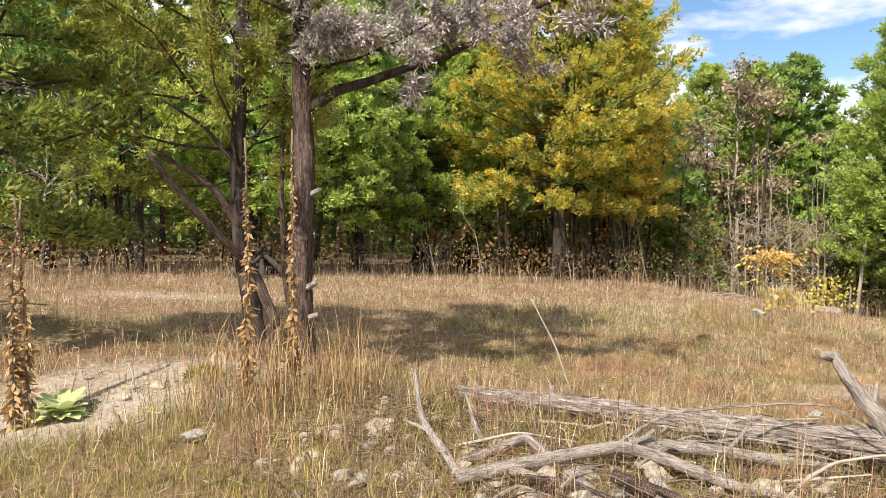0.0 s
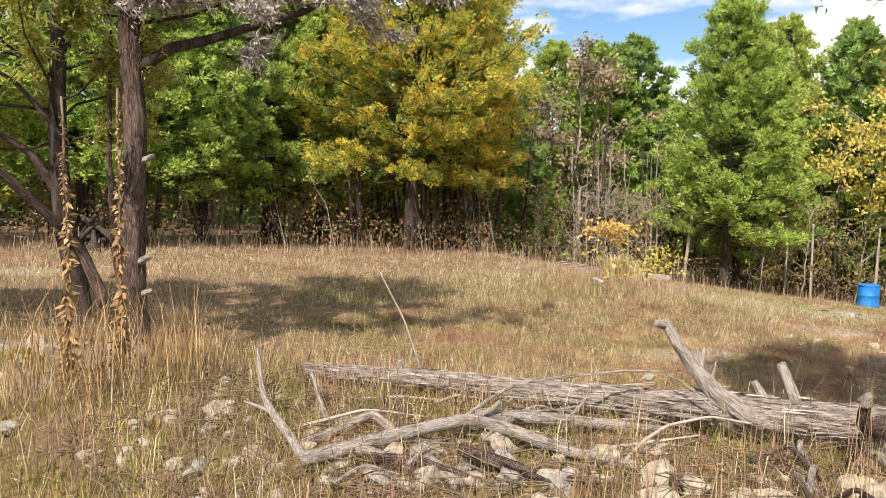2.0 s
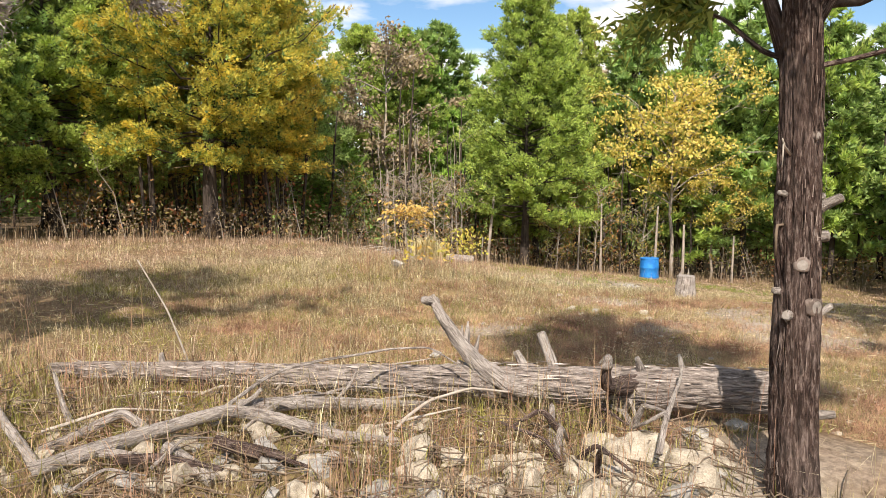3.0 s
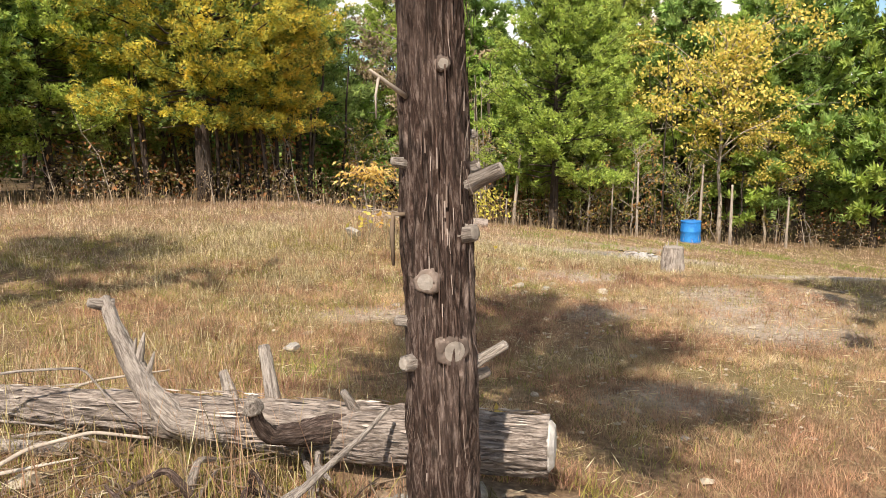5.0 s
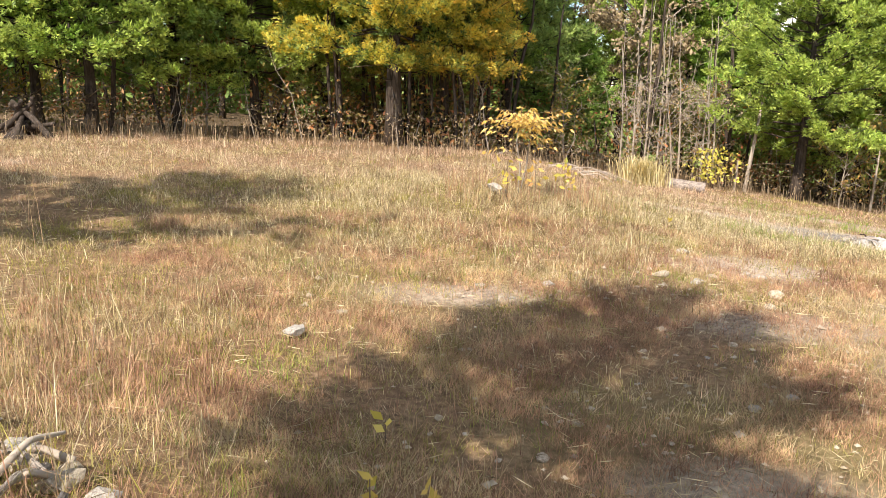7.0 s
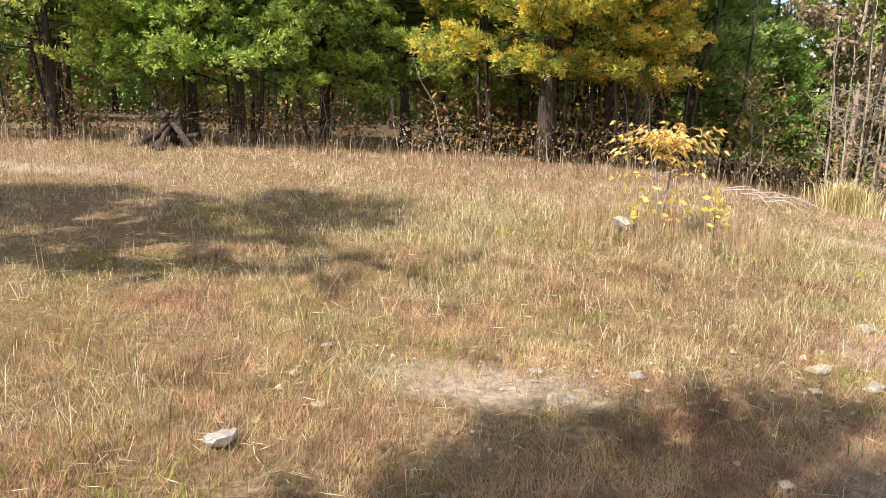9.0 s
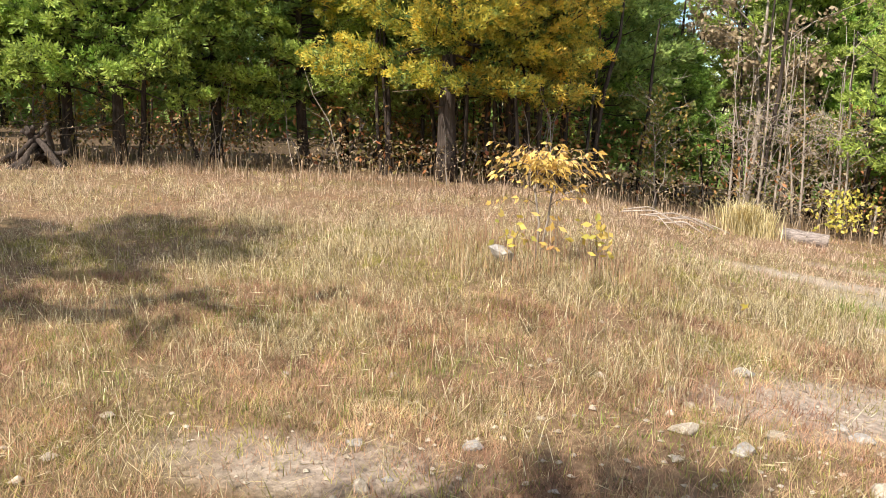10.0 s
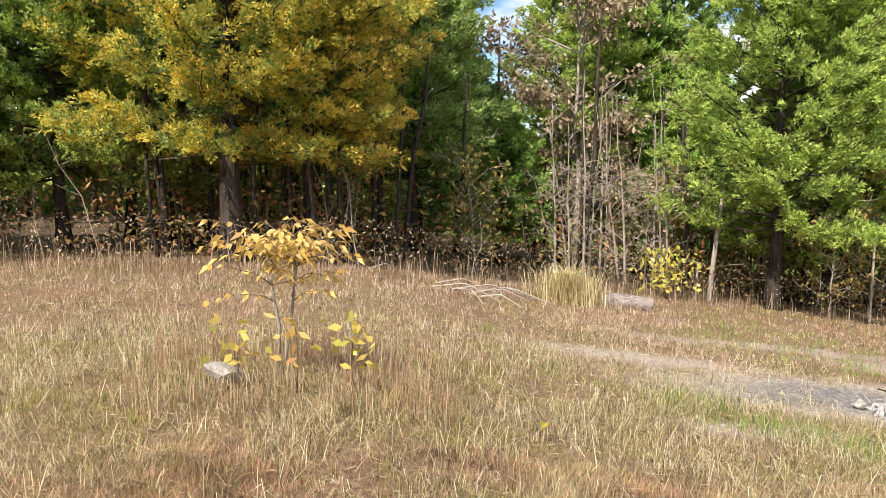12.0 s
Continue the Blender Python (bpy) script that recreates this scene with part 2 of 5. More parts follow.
# ---- mesh helpers ----
def link_mesh(name, verts, faces, mat, parent=None, smooth_shade=False, label="", grain=None):
    me = bpy.data.meshes.new(name)
    me.from_pydata([tuple(v) for v in verts], [], faces)
    if mat:
        me.materials.append(mat)
    if smooth_shade:
        me.polygons.foreach_set("use_smooth", [True] * len(me.polygons))
    me.update()
    if grain is not None:
        me.attributes.new("grain", "FLOAT_VECTOR", "POINT").data.foreach_set("vector", np.asarray(grain, np.float32).ravel())
    ob = new(name, me)
    if parent:
        ob.parent = parent
    if label:
        ob["label"] = label
    return ob


def quads(name, verts, mat, parent=None, label="", per=4):
    """Many loose leaves in one mesh: verts is (n * per, 3), a leaf for every four of them, a two-part blade for every five."""
    verts = np.asarray(verts, np.float32).reshape(-1, 3)
    n = len(verts) // per
    me = bpy.data.meshes.new(name)
    me.vertices.add(n * per)
    me.vertices.foreach_set("co", verts.ravel())
    if per == 5:
        order, starts = np.array([0, 1, 2, 4, 4, 2, 3], np.int32), np.array([0, 4], np.int32)
    else:
        order, starts = np.arange(per, dtype=np.int32), np.array([0], np.int32)
    loops = (np.arange(n, dtype=np.int32)[:, None] * per + order).ravel()
    me.loops.add(len(loops))
    me.loops.foreach_set("vertex_index", loops)
    me.polygons.add(n * len(starts))
    me.polygons.foreach_set("loop_start", (np.arange(n, dtype=np.int32)[:, None] * len(order) + starts).ravel())
    me.materials.append(mat)
    me.update(calc_edges=True)
    me.validate()
    ob = new(name, me)
    if parent:
        ob.parent = parent
    if label:
        ob["label"] = label
    return ob


def unit(v):
    return v / np.maximum(np.linalg.norm(v, axis=-1, keepdims=True), 1e-9)


def leaves(c, d, length, width, r=None, droop=0.0):
    """Diamond-shaped leaves that start at c and point along d, each turned by chance about its own axis."""
    r = r or rng
    c, d = np.asarray(c, float), unit(np.asarray(d, float))
    n = len(c)
    side = unit(np.cross(d, r.normal(size=(n, 3))))
    ln = (length * r.uniform(0.65, 1.3, n))[:, None]
    w = (width * r.uniform(0.7, 1.3, n))[:, None]
    tip = c + d * ln + np.array([0, 0, -1.0]) * droop * ln
    mid = c + d * ln * 0.45
    return np.stack([c, mid + side * w * 0.5, tip, mid - side * w * 0.5], 1).reshape(-1, 3)


def fronds(c, d, length, width, r):
    """Scale-leaved sprays: narrow triangles, three points each."""
    d = unit(d)
    n = len(c)
    side = unit(np.cross(d, r.normal(size=(n, 3)))) * (width * r.uniform(0.7, 1.3, n) * 0.5)[:, None]
    return np.stack([c - side, c + side, c + d * (length * r.uniform(0.65, 1.3, n))[:, None]], 1).reshape(-1, 3)


def blades(x, y, h, w, r, bend=0.35, droop=0.0):
    """Grass: two-part blades, five points each."""
    n = len(x)
    z = land(x, y) - 0.015
    a = r.uniform(0, 2 * np.pi, n)
    b = a + r.uniform(1.0, 2.1, n)
    lean = np.stack([np.cos(b), np.sin(b)], 1) * (h * r.uniform(0.05, bend, n))[:, None]
    side = np.stack([np.cos(a), np.sin(a)], 1) * (w * 0.5)[:, None]
    p = np.stack([x, y], 1)
    v = np.zeros((n, 5, 3))
    v[:, 0, :2], v[:, 1, :2] = p - side, p + side
    v[:, 0, 2] = v[:, 1, 2] = z
    v[:, 2, :2], v[:, 4, :2] = p + lean * 0.35 + side * 0.8, p + lean * 0.35 - side * 0.8
    v[:, 2, 2] = v[:, 4, 2] = z + h * (0.55 + 0.25 * droop)
    v[:, 3, :2] = p + lean
    v[:, 3, 2] = z + h * r.uniform(0.86 - 0.75 * droop, 1.0 - 0.25 * droop, n)
    return v.reshape(-1, 3)


class Tubes:
    """Collects bent, tapered round limbs into one mesh."""

    def __init__(self):
        self.v, self.f = [], []

    def add(self, pts, radii, sides=6, rough=0.0, cap=True):
        pts = [Vector(p) for p in pts]
        start = len(self.v)
        ref = Vector((0.31, 0.95, 0.05))
        for i, p in enumerate(pts):
            t = (pts[min(i + 1, len(pts) - 1)] - pts[max(i - 1, 0)]).normalized()
            u = t.cross(ref if abs(t.dot(ref)) < 0.93 else Vector((1, 0, 0))).normalized()
            w = t.cross(u)
            for k in range(sides):
                a = 2 * math.pi * k / sides
                rr = radii[i] * (1 + (rough * noise.noise(Vector((math.cos(a) * 1.7, math.sin(a) * 1.7, i * 0.35)) + p) if rough else 0))
                self.v.append(p + (u * math.cos(a) + w * math.sin(a)) * rr)
        for i in range(len(pts) - 1):
            for k in range(sides):
                a, b = start + i * sides + k, start + i * sides + (k + 1) % sides
                self.f.append((a, b, b + sides, a + sides))
        if cap:
            self.f.append(tuple(range(start + sides - 1, start - 1, -1)))
            e = start + (len(pts) - 1) * sides
            self.f.append(tuple(range(e, e + sides)))

    def done(self, name, mat, parent=None, label="", smooth_shade=True):
        return link_mesh(name, self.v, self.f, mat, parent, smooth_shade, label)


def bent(a, b, n, sag=0.0, wob=0.0, r=None):
    """Points from a to b with a sag and a chance wobble."""
    r = r or rng
    a, b = np.array(a, float), np.array(b, float)
    t = np.linspace(0, 1, n)[:, None]
    p = a + (b - a) * t
    p[:, 2] += sag * 4 * t[:, 0] * (1 - t[:, 0])
    off = r.normal(size=(n, 3)) * wob
    off[0] = off[-1] = 0
    return p + off


def empty(name, x, y, z=None, rz=0.0):
    ob = new(name)
    ob.empty_display_size = 0.2
    ob.matrix_basis = pose(x, y, lz(x, y) if z is None else z, 0, 0, rz)
    return ob

# ---- ground ----
def ground_material():
    m, nt, out = material("dry_meadow_soil")
    co = nt.nodes.new("ShaderNodeTexCoord").outputs["Object"]
    fine = noise_tex(nt, 22, 8, 0.7, co)
    mid = noise_tex(nt, 2.2, 5, 0.6, co)
    wide = noise_tex(nt, 0.35, 4, 0.55, co)
    thatch = ramp(nt, fine, [(0.3, (0.075, 0.048, 0.028)), (0.5, (0.20, 0.133, 0.077)), (0.7, (0.40, 0.29, 0.18))])
    sand = ramp(nt, fine, [(0.3, (0.25, 0.21, 0.175)), (0.5, (0.46, 0.405, 0.35)), (0.72, (0.68, 0.61, 0.54))])
    col = mixed(nt, ramp(nt, mid, [(0.45, (0, 0, 0)), (0.7, (0.6, 0.6, 0.6))]), thatch, (0.22, 0.125, 0.072))
    col = mixed(nt, ramp(nt, wide, [(0.5, (0, 0, 0)), (0.7, (0.5, 0.5, 0.5))]), col, (0.19, 0.175, 0.07))
    litter = ramp(nt, fine, [(0.3, (0.06, 0.042, 0.028)), (0.55, (0.13, 0.09, 0.055)), (0.75, (0.24, 0.16, 0.09))])
    sep = nt.nodes.new("ShaderNodeSeparateXYZ")
    nt.links.new(co, sep.inputs["Vector"])

    def spot(x, y, rx, ry, hard, amount):
        """A worn patch with a ragged rim."""
        parts = []
        for key, c, rad in (("X", x, rx), ("Y", y, ry)):
            s = nt.nodes.new("ShaderNodeMath")
            s.operation = "SUBTRACT"
            nt.links.new(sep.outputs[key], s.inputs[0])
            s.inputs[1].default_value = c
            d = nt.nodes.new("ShaderNodeMath")
            d.operation = "DIVIDE"
            nt.links.new(s.outputs[0], d.inputs[0])
            d.inputs[1].default_value = rad
            q = nt.nodes.new("ShaderNodeMath")
            q.operation = "POWER"
            nt.links.new(d.outputs[0], q.inputs[0])
            q.inputs[1].default_value = 2
            parts.append(q.outputs[0])
        a = nt.nodes.new("ShaderNodeMath")
        nt.links.new(parts[0], a.inputs[0])
        nt.links.new(parts[1], a.inputs[1])
        b = nt.nodes.new("ShaderNodeMath")
        b.operation = "MULTIPLY_ADD"
        nt.links.new(mid, b.inputs[0])
        b.inputs[1].default_value = 2.4
        nt.links.new(a.outputs[0], b.inputs[2])
        r = nt.nodes.new("ShaderNodeMapRange")
        r.inputs["From Min"].default_value, r.inputs["From Max"].default_value = 2.2 - hard, 2.2 + hard
        r.inputs["To Min"].default_value, r.inputs["To Max"].default_value = amount, 0
        nt.links.new(b.outputs[0], r.inputs["Value"])
        return r.outputs["Result"]

    for x, y, rx, ry, amount in SAND:
        col = mixed(nt, spot(x, y, rx, ry, 0.9, amount), col, sand)
    wood = nt.nodes.new("ShaderNodeMapRange")
    nt.links.new(sep.outputs["Y"], wood.inputs["Value"])
    wood.inputs["From Min"].default_value, wood.inputs["From Max"].default_value = 19.5, 23
    col = mixed(nt, wood.outputs["Result"], col, litter)
    col = mixed(nt, spot(10.95, 12.3, 1.2, 0.5, 0.6, 0.8), col, ramp(nt, fine, [(0.35, (0.05, 0.05, 0.05)), (0.65, (0.30, 0.29, 0.28))]))
    solid(nt, out, col, 0.95, fine, 0.7, 0.03)
    return m


# worn, sandy places of the meadow: centre, half-axes, strength
SAND = [(11.3, 12.2, 2.3, 0.85, 0.95), (9.4, 10.9, 0.7, 0.25, 0.8), (9.2, 13.3, 1.2, 0.3, 0.7), (-1.3, 5.5, 1.4, 0.6, 0.8), (-2.6, 5.0, 1.2, 0.4, 0.7),
        (7.4, 8.0, 0.8, 0.5, 0.6), (6.9, 6.2, 0.7, 0.3, 0.5), (4.7, 6.8, 0.7, 0.25, 0.5), (7.9, 5.4, 0.7, 0.7, 0.65), (8.7, 6.2, 1.0, 0.8, 0.6), (12.5, 8.2, 2.6, 0.7, 0.8),
        (-2.6, 12.3, 1.6, 0.4, 0.6), (2.6, 2.2, 1.2, 0.6, 0.6), (13.5, 14.2, 1.6, 0.4, 0.6), (11.5, 14.8, 1.8, 0.25, 0.6), (5.6, 4.0, 0.5, 0.3, 0.5)]


def bare(x, y):
    """How little grass grows at a place, 0 to 1."""
    b = np.zeros_like(x)
    for cx, cy, rx, ry, k in SAND:
        b = np.maximum(b, k * (1 - smooth(0.7, 1.25, np.hypot((x - cx) / rx, (y - cy) / ry))))
    return b


def build_ground():
    near = np.linspace(0, 1, 150)
    gx = np.concatenate([[-2500, -900, -300, -120, -60], -30 + 62 * near, [55, 100, 250, 800, 2500]])
    gy = np.concatenate([[-2500, -900, -300, -100, -40], -16 + 52 * near, [60, 110, 300, 900, 2500]])
    X, Y = np.meshgrid(gx, gy)
    Z = land(X, Y)
    far = np.maximum(np.abs(X - 3), np.abs(Y - 10))
    Z = np.where(far > 45, -1.2, Z)
    verts = np.stack([X, Y, Z], -1).reshape(-1, 3)
    nx, ny = len(gx), len(gy)
    faces = [(j * nx + i, j * nx + i + 1, (j + 1) * nx + i + 1, (j + 1) * nx + i) for j in range(ny - 1) for i in range(nx - 1)]
    ob = link_mesh("ground", verts, faces, ground_material(), smooth_shade=True)
    tagged(ob, "dry autumn meadow soil with thatch and sandy patches", "ground", kind="structure")


build_ground()

# ---- trees ----


def cedar(name, height, radius, base, n_branch, frond, foliage, seed, bark=BARK_DARK, girth=0.11, per_branch=11, per_spray=12, lift=0.25, dead_low=6, tips=1.0):
    """A red cedar: tapered trunk, whorls of limbs, feathery sprays on their outer parts. Built at the origin."""
    r = np.random.default_rng(seed)
    root = new(name)
    root.empty_display_size = 0.2
    trunk = Tubes()
    n = 14
    wob = np.cumsum(r.normal(size=(n, 2)) * 0.018 * height / 8, axis=0)
    zs = np.linspace(-0.15, height * 0.97, n)
    pts = [(wob[i, 0], wob[i, 1], zs[i]) for i in range(n)]
    rad = [girth * (1.35 if i == 0 else 1) * (1 - 0.97 * (i / (n - 1))) ** 1.7 + 0.006 for i in range(n)]
    trunk.add(pts, rad, 10, 0.25)
    trunk.done("trunk", bark, root)
    limbs = Tubes()
    C, D, S, inner = [], [], [], []
    for i in range(n_branch):
        f = (i + r.uniform(0, 1)) / n_branch
        z0 = base + (height * 0.985 - base) * f ** 0.95
        prof = (1 - f) ** 0.82 * (0.8 + 0.35 * min(1, f * 5))
        L = radius * prof * r.uniform(0.6, 1.15) + 0.12
        a = i * 2.39996 + r.normal() * 0.35
        up = lift * (0.3 + 0.9 * min(1, f * 3)) + 0.75 * f + r.normal() * 0.16
        k = np.interp(z0, zs, np.arange(n))
        o = np.array([np.interp(k, range(n), wob[:, 0]), np.interp(k, range(n), wob[:, 1]), z0])
        way = np.array([math.cos(a), math.sin(a), 0])
        tip = o + way * L + np.array([0, 0, L * up])
        p = bent(o, tip, 5, -0.08 * L, 0.03 * L, r)
        limbs.add(p, [0.007 + 0.008 * L * (1 - j / 4) for j in range(5)], 4, 0, False)
        for s in range(max(4, int(0.9 * per_branch * (0.35 + 0.65 * L / radius)))):
            t = r.uniform(0.22, 1.0) ** 0.7
            q = np.array([np.interp(t * 4, range(5), p[:, c]) for c in range(3)])
            q = q + np.array([-way[1], way[0], 0]) * r.normal() * 0.14 * L * t + np.array([0, 0, r.normal() * 0.03 * L])
            yaw = a + r.normal() * 0.9
            axis = unit(np.array([math.cos(yaw), math.sin(yaw), 0.3 + 0.5 * f + 0.4 * r.normal()]))
            reach = (0.28 + 0.2 * (1 - t) * L ** 0.5) * r.uniform(0.7, 1.25) * tips
            m = int(per_spray * 1.45)
            u = r.uniform(0.0, 1, m)[:, None]
            ring = unit(np.cross(axis, r.normal(size=(m, 3))))
            fat = 0.07 * tips * np.sin(np.pi * np.clip(0.12 + 0.85 * u, 0, 1)) * r.uniform(0.5, 1.1, m)[:, None]
            C.append(q + axis * reach * u + ring * fat + np.array([0, 0, -0.07]) * u * u)
            D.append(unit(axis * 0.75 + ring * 0.6 + r.normal(size=(m, 3)) * 0.3 + np.array([0, 0, 0.12])))
            S.append((1.15 - 0.5 * u[:, 0]) * frond * 0.86)
            # sprays near the trunk and at plume bases take the shade-darkened inner colour
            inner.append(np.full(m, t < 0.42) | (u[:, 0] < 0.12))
    limbs.done("limb", bark, root)
    C, D, S = np.concatenate(C), np.concatenate(D), np.concatenate(S)
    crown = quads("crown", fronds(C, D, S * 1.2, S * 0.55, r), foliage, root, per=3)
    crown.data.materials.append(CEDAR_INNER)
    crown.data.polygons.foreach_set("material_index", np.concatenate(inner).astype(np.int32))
    if dead_low:
        t = Tubes()
        for i in range(dead_low):
            a, z0, L = r.uniform(0, 6.28), r.uniform(0.35, 1.0) * base, r.uniform(0.3, 1.1) * radius * 0.5
            t.add(bent((0, 0, z0), (math.cos(a) * L, math.sin(a) * L, z0 + r.uniform(-0.2, 0.25)), 4, 0, 0.04, r), [0.014, 0.011, 0.008, 0.004], 4)
        tagged(t.done("dead_twig", TWIG, root), "bare dead lower twigs", kind="stuff")
    return root


def broadleaf(name, height, radius, base, leafmat, leaf, n_leaf, seed, bark=BARK_GREY, girth=0.06, stems=1, wob=0.05, boughs=26):
    """A small broadleaved tree: forked limbs, then twigs, then leaves round the twig ends."""
    r = np.random.default_rng(seed)
    root = new(name)
    root.empty_display_size = 0.2
    t, tw = Tubes(), Tubes()
    ends = []
    for s in range(stems):
        off = r.normal(size=2) * 0.25 * (stems > 1)
        top = np.array([off[0] * 2 + r.normal() * 0.2, off[1] * 2 + r.normal() * 0.2, height * r.uniform(0.85, 1)])
        p = bent((off[0], off[1], -0.1), top, 9, 0, wob * height / 5, r)
        t.add(p, [girth * (1 - 0.88 * i / 8) for i in range(9)], 8, 0.15)
        nb = max(8, int(boughs / stems))
        for i in range(nb):
            f = r.uniform(base / height, 0.97)
            o = p[int(f * 8)] + (p[min(8, int(f * 8) + 1)] - p[int(f * 8)]) * ((f * 8) % 1)
            a = r.uniform(0, 6.28)
            L = radius * r.uniform(0.5, 1.1) * (1.05 - 0.6 * abs(f - 0.6))
            e = o + np.array([math.cos(a) * L, math.sin(a) * L, L * r.uniform(0.25, 0.95)])
            q = bent(o, e, 5, 0.03 * L, wob * L, r)
            tw.add(q, [girth * 0.34 * (1 - 0.8 * j / 4) for j in range(5)], 5, 0, False)
            for k in range(6):
                b0 = q[r.integers(1, 5)]
                b1 = b0 + unit(np.array([math.cos(a), math.sin(a), 0.5]) + r.normal(size=3) * 0.7) * L * r.uniform(0.2, 0.5)
                tw.add([b0, b1], [0.007, 0.003], 4, 0, False)
                ends.append(b1)
                ends.append((b0 + b1) / 2)
    t.done("trunk", bark, root)
    tagged(tw.done("branchwork", bark, root), kind="stuff")
    if n_leaf:
        ends = np.array(ends)
        heads = ends[r.permutation(len(ends))[:max(10, len(ends) // 3)]]
        c = heads[r.integers(0, len(heads), n_leaf)] + r.normal(size=(n_leaf, 3)) * np.array([0.15, 0.15, 0.075]) * radius / 1.5
        d = r.normal(size=(n_leaf, 3)) + np.array([0, 0, -0.5])
        quads("crown", leaves(c, d, leaf, leaf * 0.55, r), leafmat, root)
    return root


def place(ob, x, y, rz=0.0, s=1.0, sz=None, sink=0.05):
    ob.matrix_basis = pose(x, y, lz(x, y) - sink, 0, 0, rz) @ Matrix.Diagonal((s, s, sz or s, 1))
    return ob


def put(ob, x, y, rz=0.0, s=1.0, sink=0.05, foliage=None, label="", stretch=1.0):
    """A further plant of the same make, with its own turn and size."""
    c = copy_thing(ob, pose(x, y, lz(x, y) - sink, 0, 0, rz))
    c.scale = (s, s, s * stretch)
    if foliage:
        for k in c.children:
            if k.name.startswith("crown"):
                k.data = foliage_mesh(k.data, foliage)
    if label:
        c["label"] = label
    return c


MADE = {}


def foliage_mesh(me, mat):
    key = (me.name, mat.name)
    if key not in MADE:
        MADE[key] = me.copy()
        MADE[key].materials[0] = mat
    return MADE[key]


# front row of the wood
gold = tagged(place(cedar("cedar_tree", 9.4, 2.75, 1.75, 210, 0.072, CEDAR_GOLD, 11, girth=0.19, per_branch=46, per_spray=32, lift=0.2), 4.3, 17.5),
              "tall golden-yellow red cedar at the edge of the meadow", "tree")
gold2 = tagged(place(cedar("cedar_tree", 7.2, 2.1, 1.7, 150, 0.074, CEDAR_GOLD, 12, girth=0.13, per_branch=36, per_spray=29, lift=0.2), 5.4, 18.5),
               "golden-green red cedar beside the taller golden one", "tree")
full = tagged(place(cedar("cedar_tree", 8.6, 2.3, 1.4, 160, 0.092, CEDAR, 13, girth=0.15, per_branch=30, per_spray=24, lift=0.2), 14.2, 19.6),
              "dense yellow-green red cedar at the wood's edge", "tree")
slim = tagged(place(cedar("cedar_tree", 8.2, 1.9, 1.7, 110, 0.12, CEDAR_BLUE, 14, girth=0.12, per_branch=21, per_spray=18), 7.4, 22.0),
              "dark green red cedar with a bare lower trunk", "tree")
airy = tagged(place(cedar("cedar_tree", 7.6, 2.4, 1.45, 125, 0.095, CEDAR, 15, girth=0.12, per_branch=30, per_spray=27, lift=0.1, dead_low=9), -1.5, 17.0),
              "bright green red cedar with spreading low boughs", "tree")
back = tagged(place(cedar("cedar_tree", 8.8, 2.4, 1.3, 72, 0.25, CEDAR_BLUE, 16, girth=0.11, per_branch=11, per_spray=18, dead_low=5), 1.2, 23.0),
              "green red cedar inside the wood", "tree")
# makes: x, y, size, foliage, stretch
for i, (proto, x, y, s, fol, st) in enumerate([
        (airy, -2.7, 17.4, 0.95, None, 1.0), (full, -0.4, 18.5, 0.85, CEDAR_BLUE, 1.1), (full, 1.3, 18.9, 0.85, CEDAR, 1.05), (full, 2.7, 20.0, 0.8, CEDAR_BLUE, 1.15), (slim, -4.6, 15.8, 0.9, CEDAR, 1.0),
        (slim, 2.6, 21.2, 1.0, CEDAR, 1.0), (slim, 6.6, 21.6, 0.85, CEDAR, 1.0), (slim, 8.7, 25.0, 0.8, None, 0.9), (full, 12.0, 27.0, 1.0, CEDAR, 0.95), (full, 9.5, 23.4, 0.55, CEDAR, 0.8),
        (slim, 12.6, 24.8, 0.95, CEDAR, 1.0), (full, 16.2, 20.8, 0.85, None, 1.05), (slim, 18.0, 23.0, 1.0, CEDAR, 1.1), (full, 23.4, 19.8, 0.95, CEDAR_BLUE, 1.0), (back, 25.4, 16.8, 1.0, None, 1.0),
        (slim, 24.4, 21.8, 1.1, CEDAR, 1.1), (back, 27.0, 13.2, 1.0, CEDAR_BLUE, 1.0), (slim, 21.9, 22.9, 1.1, None, 1.1), (back, 29.0, 9.5, 1.0, None, 1.0), (slim, 19.8, 24.0, 1.05, CEDAR, 1.15),
        # last one: unseen in the clearing, inferred from its shade on the meadow
        (slim, -6.8, 16.6, 1.0, None, 1.0), (back, 30.0, 5.0, 1.0, CEDAR, 1.0), (back, 8.5, 2.6, 0.62, None, 1.2)]):
    put(proto, x, y, (i * 77) % 360, s, 0.05, fol, "", st)

# rows behind, inside the wood
rb = np.random.default_rng(31)
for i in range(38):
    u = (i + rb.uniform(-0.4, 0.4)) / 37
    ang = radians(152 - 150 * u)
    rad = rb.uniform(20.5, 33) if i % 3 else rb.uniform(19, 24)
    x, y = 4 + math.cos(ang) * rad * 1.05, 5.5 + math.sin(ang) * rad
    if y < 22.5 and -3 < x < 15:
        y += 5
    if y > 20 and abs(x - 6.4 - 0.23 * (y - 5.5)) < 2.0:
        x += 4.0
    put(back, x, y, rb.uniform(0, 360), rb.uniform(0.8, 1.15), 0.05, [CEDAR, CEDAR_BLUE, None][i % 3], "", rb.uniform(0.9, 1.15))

# trees that close the clearing at the walker's back
for i, (x, y) in enumerate([(-17, -4), (-8, -17), (5, -18), (16, -15), (24, -6)]):
    put(back, x, y, i * 50, 0.95)

